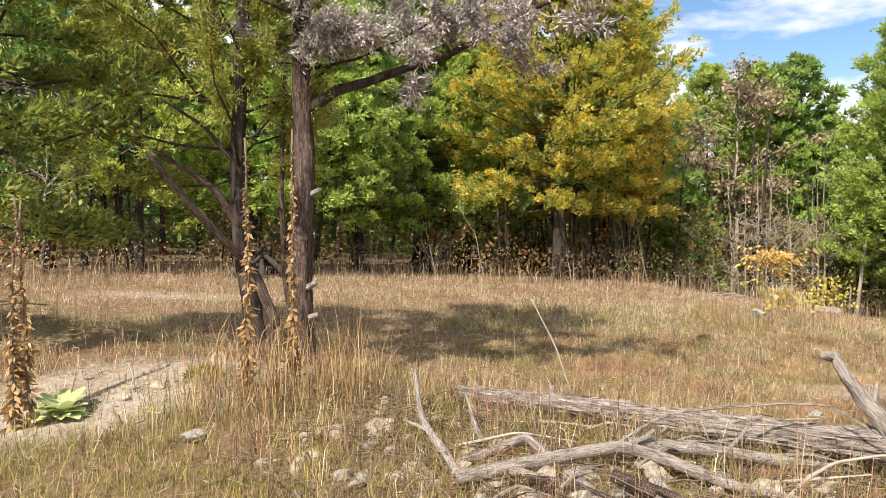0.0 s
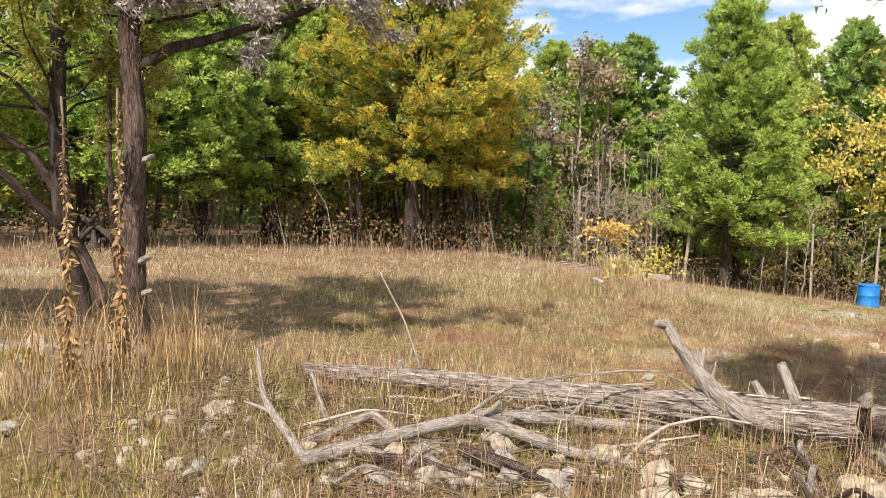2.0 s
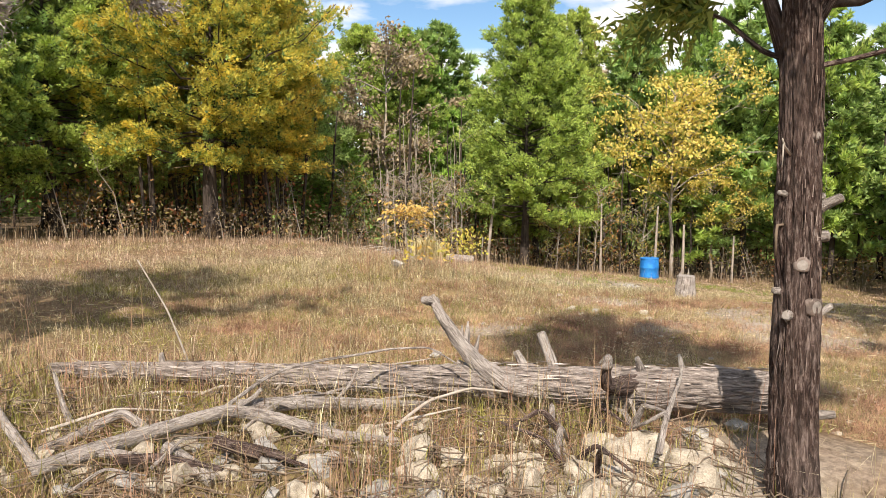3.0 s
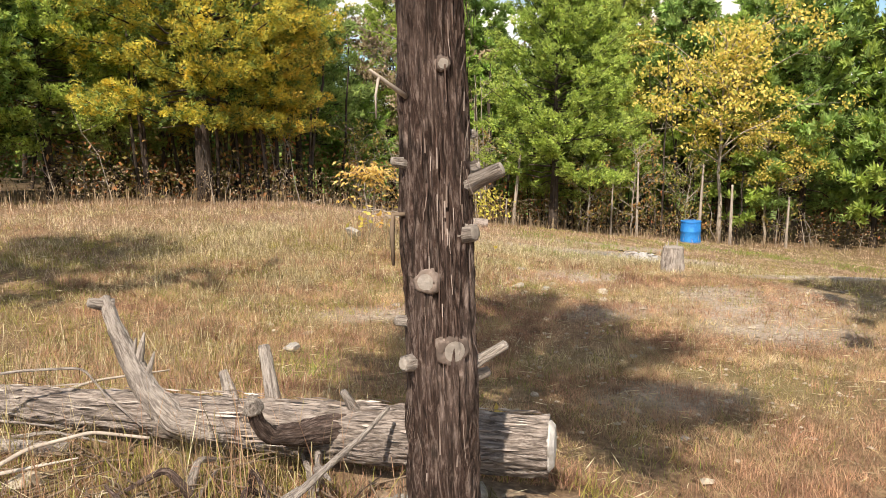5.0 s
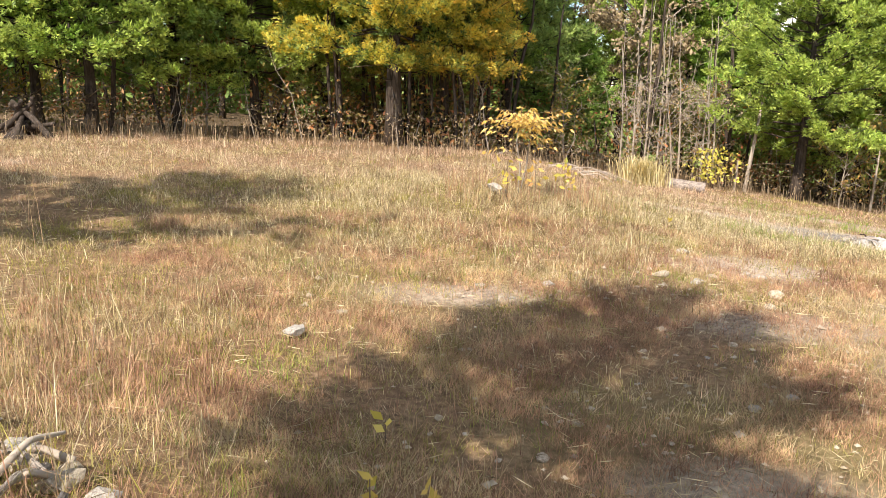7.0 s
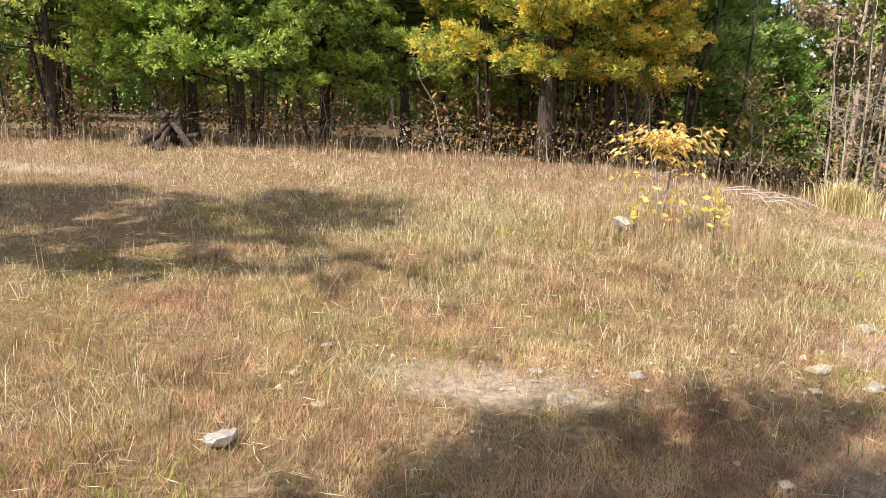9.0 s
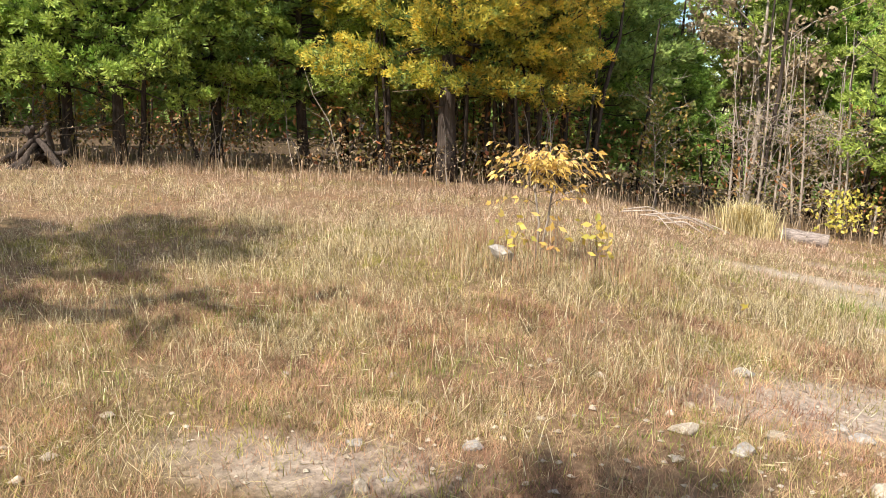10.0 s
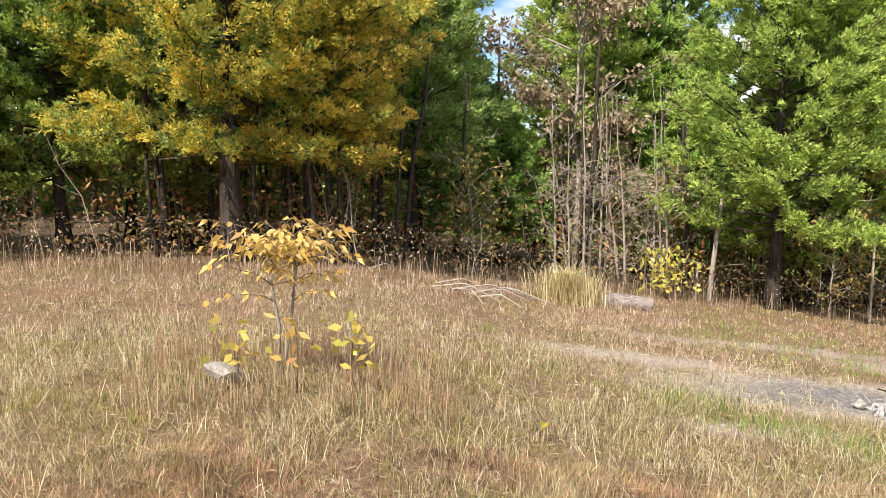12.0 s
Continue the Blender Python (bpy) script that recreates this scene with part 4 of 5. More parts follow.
    v, f, g = barked([(0.12, 0, -0.15), (0.08, 0, 0.3), (-0.02, 0, 0.9), (-0.05, 0, 1.6), (0.0, 0, 2.7), (0.05, 0, 4.2), (0, 0, 6.8)], [0.11, 0.08, 0.07, 0.062, 0.055, 0.04, 0.01], 9, 36, 80, 0.13, 0.3, 10)
    link_mesh("trunk", v, f, BARK_DARK, root, True, grain=g)
    for q, pts in ((0.045, [(0.3, -0.2, 0.25), (0.1, -0.1, 0.75), (-0.29, -0.38, 1.2), (-0.45, -0.55, 1.45), (-0.6, -0.68, 1.68)]), (0.035, [(-0.02, 0, 1.05), (-0.2, -0.05, 1.4), (-0.4, -0.1, 1.55), (-0.7, -0.2, 1.75)]),
                   (0.022, [(-0.03, 0, 1.6), (-0.3, -0.1, 1.95), (-0.6, -0.3, 2.15)]), (0.03, [(0.5, -0.1, 0.0), (0.35, -0.05, 0.6), (0.33, -0.05, 1.5), (0.36, 0, 2.4)])):
        v, f, g = barked(pts, np.linspace(q, q * 0.4, len(pts)), 12, 16, 26, 0.15, 0.6, 6)
        link_mesh("limb", v, f, BARK, root, True, grain=g)
    live, dead = [], []
    for i in range(60):
        z = 1.45 + 4.6 * (i / 60)
        a = i * 2.4
        L = (1.9 * (1 - (z - 1.4) / 6.5) + 0.25) * r.uniform(0.6, 1.1)
        if math.cos(a) > 0.3 and z < 3.2:
            L *= 0.45
        o = np.array([-0.03, 0, z])
        e = o + np.array([math.cos(a) * L, math.sin(a) * L, L * r.uniform(0.0, 0.5)])
        t = Tubes()
        t.add(bent(o, e, 5, 0, 0.05, r), [0.014, 0.011, 0.008, 0.006, 0.003], 6, 0.1)
        t.done("limb", BARK_DARK, root)
        (dead if i % 9 == 4 else live).append((o + (e - o) * 0.3, e))
    crown_on(root, dead, 18, 18, 0.045, DEAD_FOLIAGE, 36, 0.3, "withered_spray")["label"] = "grey withered cedar sprays"
    crown_on(root, live, 56, 32, 0.05, CEDAR_NEAR, 37, 0.38)
    # a third, younger one further left, whose boughs hang into the view
    c = cedar("cedar_tree", 5.6, 1.75, 1.25, 85, 0.07, CEDAR_NEAR, 38, girth=0.08, per_branch=32, per_spray=28, lift=0.0)
    place(c, -3.3, 6.6)
    tagged(c, "young red cedar with bright yellow-green boughs", "tree")


left_pair()


# ---- fallen log and dead branches ----
def fallen_log():
    root = tagged(empty("fallen_log", 2.56, 3.52), "weathered fallen cedar log with broken limbs on the stony bank", "log")
    o = np.array(root.matrix_basis.translation)
    L = lambda *p: np.array(p) - o
    end, peg, far = L(3.88, 2.565, 0.405), L(1.25, 4.43, 0.415), L(0.72, 4.86, 0.40)
    v, f, g = barked([end, end + (peg - end) * 0.3 + np.array([0, 0, -0.01]), end + (peg - end) * 0.42, peg, far], [0.098, 0.096, 0.078, 0.053, 0.036], 17, 84, 220, 0.18, 0.15, 13, 0.12)
    link_mesh("log_trunk", v, f, BARK_LOG, root, True, grain=g)
    d = unit(end - peg)
    t = Tubes()
    t.add([end - d * 0.004, end + d * 0.006, end + d * 0.02, end + d * 0.024], [0.09, 0.089, 0.07, 0.02], 22, 0.25)
    t.done("cut_end", PALE_CUT, root, "pale sawn end", False)
    # upright broken snag
    v, f, g = barked([L(2.95, 3.22, 0.38), L(2.84, 3.26, 0.385), L(2.715, 3.31, 0.42), L(2.63, 3.42, 0.51), L(2.575, 3.53, 0.62), L(2.53, 3.62, 0.73), L(2.50, 3.69, 0.835)], [0.06, 0.056, 0.05, 0.041, 0.033, 0.026, 0.021], 21, 36, 80, 0.34, 0.9, 8)
    link_mesh("snag", v, f, DEADWOOD, root, True, grain=g)
    stub(root, L(2.53, 3.68, 0.80), L(2.44, 3.67, 0.825), 0.022, 0.018, "snag_fork")
    for a, b, q in ((L(2.60, 3.49, 0.58), L(2.635, 3.53, 0.715), 0.014), (L(2.62, 3.45, 0.53), L(2.665, 3.47, 0.65), 0.012), (L(2.58, 3.51, 0.60), L(2.605, 3.54, 0.695), 0.011),
                    (L(2.72, 3.30, 0.44), L(2.57, 3.47, 0.50), 0.016), (L(2.74, 3.27, 0.42), L(2.66, 3.45, 0.43), 0.013)):
        stub(root, a, b, q, 0.003, "splinter", False)
    stub(root, L(3.10, 3.38, 0.40), L(3.085, 3.50, 0.615), 0.025, 0.021, "upright_peg")
    stub(root, L(2.94, 3.42, 0.42), L(2.92, 3.50, 0.53), 0.022, 0.015, "upright_peg", False)
    stub(root, L(1.25, 4.43, 0.44), L(1.25, 4.47, 0.51), 0.016, 0.012, "upright_peg")
    stub(root, L(2.72, 3.40, 0.42), L(2.58, 3.55, 0.50), 0.02, 0.012, "upright_peg", False)
    # second limb lying along the trunk, sawn
    v, f, g = barked([L(2.92, 2.77, 0.635), L(2.935, 2.80, 0.56), L(2.98, 2.84, 0.49), L(3.10, 2.91, 0.45), L(3.30, 2.97, 0.43), L(3.5, 2.92, 0.42)], [0.018, 0.022, 0.028, 0.038, 0.046, 0.045], 25, 34, 60, 0.3, 0.5, 8)
    link_mesh("side_limb", v, f, BARK, root, True, grain=g)
    stub(root, L(2.925, 2.785, 0.61), L(2.915, 2.76, 0.655), 0.025, 0.014, "side_limb_end", False)
    stub(root, L(3.32, 2.96, 0.47), L(3.26, 2.94, 0.57), 0.018, 0.012, "upright_peg", False)
    stub(root, L(3.52, 2.88, 0.46), L(3.56, 2.95, 0.55), 0.014, 0.008, "upright_peg", False)
    r = np.random.default_rng(3)
    V = []
    along = unit(far - end)
    u1 = unit(np.cross(along, np.array([0, 0, 1.0])))
    u2 = np.cross(u1, along)
    for i in range(560):
        k = r.uniform(0.01, 0.97) ** 1.3
        a = r.uniform(-0.4, 3.5)
        q = np.interp(k, [0, 0.3, 0.42, 0.8, 1], [0.104, 0.10, 0.083, 0.056, 0.038]) * r.uniform(0.98, 1.1)
        way = u1 * math.cos(a) + u2 * math.sin(a)
        c = end + (peg - end) * k * 1.25 if k < 0.8 else peg + (far - peg) * (k - 0.8) * 5
        w = along * (1 if k < 0.12 else r.choice([-1, 1])) + way * r.uniform(-0.04, 0.10) + r.normal(size=3) * 0.06
        V.append(leaves((c + way * q)[None], w[None], r.uniform(0.04, 0.13), r.uniform(0.004, 0.011), r))
    tagged(quads("bark_strip", np.concatenate(V), LOG_STRIP, root), "loose strips of log bark", kind="stuff")


fallen_log()


def limb_thing(name, label, paths, mat=DEADWOOD, category="branch", group=""):
    """A dead branch lying on the ground: the first path is its stem, the rest its side branches."""
    o = np.array(paths[0][0][0])
    root = tagged(empty(name, o[0], o[1], o[2]), label, category, group)
    for k, (pts, r0, r1) in enumerate(paths):
        pts = [np.array(p) - o for p in pts]
        v, f, g = barked(pts, np.linspace(r0, r1, len(pts)), k + 31, 16, 8 * len(pts), 0.16, 0.6, 5)
        link_mesh("stem" if k == 0 else "side_branch", v, f, mat, root, True, grain=g)
    return root


limb_thing("dead_branch", "bleached forked dead branch lying before the log", [
    ([(0.60, 3.62, 0.27), (1.02, 3.63, 0.34), (1.25, 3.65, 0.37), (1.41, 3.63, 0.40), (1.60, 3.47, 0.37), (1.80, 3.32, 0.31), (2.05, 3.15, 0.28)], 0.034, 0.022),
    ([(1.36, 3.64, 0.39), (1.61, 3.73, 0.50), (1.70, 3.66, 0.55), (1.85, 3.60, 0.585), (1.99, 3.56, 0.60), (2.2, 3.56, 0.61), (2.41, 3.54, 0.60), (2.48, 3.38, 0.54), (2.6, 3.3, 0.42)], 0.009, 0.003),
    ([(1.44, 3.63, 0.40), (1.52, 3.60, 0.45), (1.55, 3.58, 0.49)], 0.014, 0.008),
    ([(0.85, 3.63, 0.30), (1.0, 3.5, 0.29), (1.18, 3.37, 0.25)], 0.024, 0.014)])
limb_thing("dead_branch", "grey twisted dead branch standing out of the heap", [
    ([(0.62, 3.70, 0.25), (0.58, 3.82, 0.30), (0.50, 4.05, 0.37), (0.46, 4.21, 0.42), (0.45, 4.38, 0.50), (0.445, 4.60, 0.59)], 0.026, 0.009),
    ([(0.50, 4.05, 0.37), (0.42, 4.1, 0.40), (0.36, 4.12, 0.42)], 0.012, 0.005)])
limb_thing("dead_branch", "grey dead branch with a crooked end", [
    ([(0.62, 3.86, 0.26), (0.81, 3.89, 0.31), (0.98, 3.86, 0.39), (1.06, 3.77, 0.33), (1.14, 3.7, 0.27)], 0.022, 0.02),
    ([(0.79, 3.95, 0.30), (0.75, 4.08, 0.38), (0.72, 4.29, 0.51)], 0.017, 0.008)])
limb_thing("dead_branch", "thin pale stick arching over the bank", [([(2.00, 3.18, 0.29), (2.1, 3.2, 0.37), (2.24, 3.22, 0.43), (2.44, 3.18, 0.47), (2.62, 3.12, 0.44)], 0.009, 0.005)], PALE_TWIG)
limb_thing("dead_branch", "short dark stick among the stones", [([(0.92, 3.55, 0.28), (1.08, 3.42, 0.30), (1.3, 3.28, 0.25)], 0.024, 0.016)], BARK)
limb_thing("dead_branch", "grey stick leaning on the log beside the cedar", [([(2.86, 2.38, 0.33), (2.94, 2.43, 0.44), (3.08, 2.53, 0.48), (3.23, 2.63, 0.52), (3.36, 2.74, 0.56)], 0.014, 0.007), ([(3.0, 2.48, 0.46), (2.95, 2.55, 0.40), (2.98, 2.66, 0.34)], 0.010, 0.005)])
rt = np.random.default_rng(77)
for i in range(12):
    a, b = rt.uniform(2.6, 3.25), rt.uniform(2.55, 2.95)
    w, L = rt.uniform(0, 6.28), rt.uniform(0.15, 0.38)
    z = lz(a, b)
    limb_thing("broken_root", "dark broken root in the tangle under the log", [([(a, b, z - 0.01), (a + math.cos(w) * L * 0.4, b + math.sin(w) * L * 0.4, z + rt.uniform(0.05, 0.16)), (a + math.cos(w) * L, b + math.sin(w) * L, z + rt.uniform(0.02, 0.2))], rt.uniform(0.012, 0.022), 0.005)], BARK if i % 2 else DEADWOOD, "root", "broken roots under the log")
limb_thing("dead_branch", "charred black branch lying under the bleached one", [([(1.30, 3.42, 0.33), (1.42, 3.34, 0.30), (1.55, 3.27, 0.26), (1.75, 3.12, 0.23)], 0.032, 0.024), ([(1.45, 3.32, 0.30), (1.50, 3.22, 0.30), (1.62, 3.12, 0.26)], 0.014, 0.006)], BARK)
limb_thing("dead_branch", "long grey limb lying in the weeds before the log", [([(1.45, 3.66, 0.40), (1.75, 3.60, 0.39), (2.05, 3.52, 0.36), (2.35, 3.42, 0.33)], 0.034, 0.024), ([(1.9, 3.56, 0.38), (2.0, 3.60, 0.45), (2.04, 3.62, 0.50)], 0.010, 0.004)])
limb_thing("dead_branch", "short thick stub of a dead limb among the stones", [([(1.12, 3.52, 0.30), (1.18, 3.40, 0.27), (1.26, 3.26, 0.22)], 0.036, 0.03)])
for k in range(14):
    a, b, w, L = rt.uniform(0.4, 2.4), rt.uniform(3.3, 4.1), rt.uniform(-0.7, 0.5), rt.uniform(0.3, 0.7)
    z = max(lz(a, b), lz(a + math.cos(w) * L, b + math.sin(w) * L))
    limb_thing("dead_twig", "thin grey dead twig in the brushwood heap", [([(a, b, z + 0.02), (a + math.cos(w) * L * 0.5, b + math.sin(w) * L * 0.5, z + rt.uniform(0.05, 0.12)), (a + math.cos(w) * L, b + math.sin(w) * L, z + rt.uniform(0.0, 0.1))], 0.009, 0.003)], PALE_TWIG if k % 2 else DEADWOOD, "twig", "twigs of the brushwood heap")
limb_thing("leaning_stick", "pale straight dry stick leaning in the grass", [([(1.46, 4.69, 0.30), (1.33, 4.72, 0.70), (1.18, 4.75, 1.00)], 0.006, 0.004)], PALE_TWIG, "stick")
limb_thing("dead_branch", "thin broken stick lying behind the log", [([(0.9, 4.35, 0.33), (1.2, 4.2, 0.37), (1.5, 4.05, 0.36)], 0.010, 0.005)], PALE_TWIG)


def rock_mesh(seed, flat):
    bm = bmesh.new()
    bmesh.ops.create_icosphere(bm, subdivisions=2, radius=1)
    off = Vector((seed * 5.1, seed * 2.3, 1))
    planes = [Vector(np.random.default_rng(seed * 10 + k).normal(size=3)).normalized() for k in range(16)]
    for v in bm.verts:
        p = v.co.normalized()
        q = 1.0
        for k, n in enumerate(planes):
            dd = p.dot(n)
            if dd > 0.3:
                q = min(q, (0.46 + 0.026 * k) / dd)
        q *= 1 + 0.08 * noise.noise(p * 2.2 + off) + 0.05 * noise.noise(p * 7 + off)
        v.co = Vector((p.x * q, p.y * q * 0.85, p.z * q * flat))
    me = bpy.data.meshes.new("rock")
    bm.to_mesh(me)
    bm.free()
    return me


ROCKS = [rock_mesh(i, f) for i, f in enumerate((0.62, 0.5, 0.75, 0.45, 0.8, 0.55))]
for i, me in enumerate(ROCKS):
    me.materials.append(ROCK if i % 3 else ROCK_GREY)


def stone(x, y, size, k, rz, label, group="", sink=0.25, tilt=0.0, name="rock"):
    ob = new(name, ROCKS[k % len(ROCKS)])
    ob.matrix_basis = pose(x, y, lz(x, y) + size * (0.5 - sink), tilt, tilt * 0.6, rz) @ Matrix.Diagonal((size, size, size, 1))
    return tagged(ob, label, "rock", group)


rr = np.random.default_rng(51)
BANK = "tan limestone block half sunk in the bank"
for x, y, s in ((2.95, 2.57, 0.17), (3.12, 2.42, 0.15), (2.82, 2.72, 0.13), (2.46, 2.74, 0.12), (2.20, 2.94, 0.11), (2.62, 2.62, 0.11), (1.13, 3.36, 0.12), (1.3, 3.30, 0.09), (0.95, 3.42, 0.10), (1.53, 3.5, 0.10), (1.72, 3.50, 0.09), (2.33, 2.80, 0.08),
                (3.02, 2.28, 0.12), (0.72, 3.50, 0.08), (3.35, 2.62, 0.10), (3.62, 2.62, 0.09), (3.75, 2.45, 0.07)):
    stone(x, y, s, int(rr.integers(0, 6)), rr.uniform(0, 360), BANK, "stones of the bank", 0.3, rr.normal() * 14)
for i in range(46):
    u = rr.uniform() ** 1.2
    w = rr.uniform(-0.95, -0.35)
    x, y = 3.45 - 2.9 * u + w * 0.59, 2.72 + 2.15 * u + w * 0.807
    if math.hypot(x - 3.27, y - 2.07) > 0.24 and y > 1.75:
        stone(x, y, rr.uniform(0.06, 0.15), int(rr.integers(0, 6)), rr.uniform(0, 360), BANK, "stones of the bank", 0.5, rr.normal() * 16)
for i in range(110):
    u, w = rr.uniform(), rr.uniform(-1.45, -0.3)
    x, y = 3.6 - 3.3 * u + w * 0.59, 2.75 + 2.45 * u * 0.95 + w * 0.807
    if math.hypot(x - 3.27, y - 2.07) < 0.2 or y < 1.7:
        continue
    stone(x, y, rr.uniform(0.03, 0.085), int(rr.integers(0, 6)), rr.uniform(0, 360), BANK, "stones of the bank", 0.3, rr.normal() * 18)
stone(5.50, 10.36, 0.185, 0, 75, "pale grey rock in the grass beside a sapling", "", 0.0, 24)
stone(3.68, 5.80, 0.09, 0, 60, "pale rock lying in the short grass", "", 0.0)
stone(-0.83, 4.46, 0.10, 3, 20, "whitish rock in the grass of the bank", "", 0.05)
stone(-0.95, 5.72, 0.12, 4, 10, "sandy rock with moss beside the cedars", "", 0.15)
for i in range(16):
    stone(-2.3 + 2.3 * rr.uniform(), 5.1 + 1.0 * rr.uniform(), rr.uniform(0.04, 0.11), int(rr.integers(0, 6)), rr.uniform(0, 360), "flat sandy rock in the bare soil", "rocks of the sandy bank", 0.42)
for i in range(70):
    x, y = rr.uniform(4.0, 9.2), rr.uniform(3.2, 9.0)
    stone(x, y, rr.uniform(0.015, 0.05), int(rr.integers(0, 6)), rr.uniform(0, 360), "small pale stone in the short grass", "stones of the meadow", 0.4)
for x, y, s in ((7.0, 8.4, 0.10), (6.45, 7.45, 0.10), (6.7, 7.3, 0.09), (6.9, 7.5, 0.08), (5.43, 7.05, 0.07), (3.9, 6.3, 0.06), (7.2, 7.0, 0.09), (7.35, 7.6, 0.08), (7.0, 6.7, 0.07), (4.9, 7.0, 0.06), (5.0, 6.6, 0.06)):
    stone(x, y, s, int(rr.integers(0, 6)), rr.uniform(0, 360), "pale stone showing through the worn grass", "stones of the meadow", 0.38)


for x, y, s, k in ((3.23, 3.64, 0.10, 1), (3.37, 3.60, 0.08, 3), (3.07, 3.80, 0.09, 5), (3.20, 3.77, 0.06, 2), (3.0, 3.92, 0.08, 0), (3.45, 3.52, 0.06, 4)):
    stone(x, y, s, k, 40 * k, "pale stone in the litter behind the log", "stones behind the log", 0.35)
for k in range(5):
    a, b, w, L = 3.0 + rr.uniform(0, 0.4), 3.55 + rr.uniform(0, 0.3), rr.uniform(0, 6.28), rr.uniform(0.15, 0.3)
    z = lz(a, b) + 0.04
    limb_thing("dead_twig", "bleached dead stick in the litter behind the log", [([(a, b, z), (a + math.cos(w) * L * 0.5, b + math.sin(w) * L * 0.5, z + 0.05), (a + math.cos(w) * L, b + math.sin(w) * L, z + 0.01)], 0.014, 0.006)], DEADWOOD if k % 2 else PALE_TWIG, "twig", "sticks behind the log")


def pebbles():
    """Gravel and flakes of stone in the worn places, too small to pick apart."""
    r = np.random.default_rng(55)
    V, F = [], []
    for cx, cy, sx, sy, n in ((7.2, 7.6, 0.9, 0.8, 260), (8.0, 5.6, 1.1, 1.1, 380), (6.2, 4.6, 1.4, 0.9, 240), (5.0, 6.7, 1.0, 0.5, 130), (5.4, 3.6, 0.8, 0.6, 120), (10.5, 11.5, 1.8, 0.8, 260), (1.8, 3.1, 1.0, 0.45, 260), (-1.4, 5.3, 0.8, 0.4, 160)):
        for i in range(n):
            x, y, q = cx + r.normal() * sx, cy + r.normal() * sy, r.uniform(0.006, 0.024) * (1 + (r.uniform() > 0.93))
            z, a, k = lz(x, y) + q * 0.25, r.uniform(0, 6.28), len(V)
            c, s = math.cos(a), math.sin(a)
            for u, w, h in ((1, 0.1, 0), (0.1, 0.8, 0.05), (-0.9, 0.2, -0.05), (0.1, -0.75, 0), (0.2, 0.1, 0.5), (0, 0, -0.6)):
                u, w = u * r.uniform(0.8, 1.3), w * r.uniform(0.8, 1.3)
                V.append((x + (u * c - w * s) * q, y + (u * s + w * c) * q, z + h * q))
            F += [(k, k + 1, k + 4), (k + 1, k + 2, k + 4), (k + 2, k + 3, k + 4), (k + 3, k, k + 4), (k + 1, k, k + 5), (k + 2, k + 1, k + 5), (k + 3, k + 2, k + 5), (k, k + 3, k + 5)]
    tagged(link_mesh("gravel", V, F, ROCK), "pale gravel and stone flakes in the worn grass", "gravel", kind="stuff")


pebbles()

# ---- further things ----
def barrel():
    x, y = 18.0, 18.0
    m, nt, out = material("blue_plastic")
    n = noise_tex(nt, 6, 5)
    b = solid(nt, out, ramp(nt, n, [(0.35, (0.015, 0.16, 0.50)), (0.65, (0.03, 0.26, 0.68))]), 0.4)
    root = tagged(empty("barrel", x, y, lz(x, y) - 0.24, 20), "faded blue plastic barrel standing before the wood", "barrel")
    t = Tubes()
    prof = [(0, 0.25), (0.02, 0.275), (0.06, 0.285), (0.26, 0.29), (0.28, 0.30), (0.31, 0.30), (0.33, 0.29), (0.55, 0.29), (0.57, 0.30), (0.60, 0.30), (0.62, 0.29), (0.82, 0.285), (0.86, 0.275), (0.88, 0.255)]
    t.add([(0, 0, z) for z, q in prof], [q for z, q in prof], 32)
    t.done("body", m, root)
    t = Tubes()
    t.add([(0, 0, 0.84), (0, 0, 0.85), (0, 0, 0.885), (0, 0, 0.89)], [0.285, 0.295, 0.295, 0.27], 32)
    t.done("rim", m, root)
    for a in (0, 180):
        t = Tubes()
        t.add([(0.19 * math.cos(radians(a)), 0.19 * math.sin(radians(a)), 0.88), (0.19 * math.cos(radians(a)), 0.19 * math.sin(radians(a)), 0.905)], [0.035, 0.033], 12)
        t.done("bung", m, root)


barrel()


def stump():
    x, y = 8.92, 7.95
    root = tagged(empty("tree_stump", x, y), "pale weathered stump with a ragged sawn top", "stump")
    v, f, g = barked([(0, 0, -0.08), (0, 0, 0.05), (0, 0, 0.2), (0.005, 0, 0.31)], [0.165, 0.14, 0.125, 0.12], 41, 40, 34, 0.14, 0.1, 10)
    link_mesh("stump_body", v, f, DEADWOOD, root, True, grain=g)
    t = Tubes()
    t.add([(0, 0, 0.30), (0, 0, 0.316), (0, 0, 0.32)], [0.118, 0.116, 0.07], 28, 0.2)
    t.done("cut_face", CUTWOOD, root, smooth_shade=False)
    for a, h in ((0.4, 0.09), (1.5, 0.05), (2.9, 0.04)):
        t = Tubes()
        c, s = math.cos(a) * 0.10, math.sin(a) * 0.10
        t.add([(c, s, 0.26), (c * 1.02, s * 1.02, 0.31), (c * 1.05, s * 1.05, 0.32 + h)], [0.02, 0.014, 0.003], 6, 0.2)
        t.done("splinter", CUTWOOD, root)


stump()


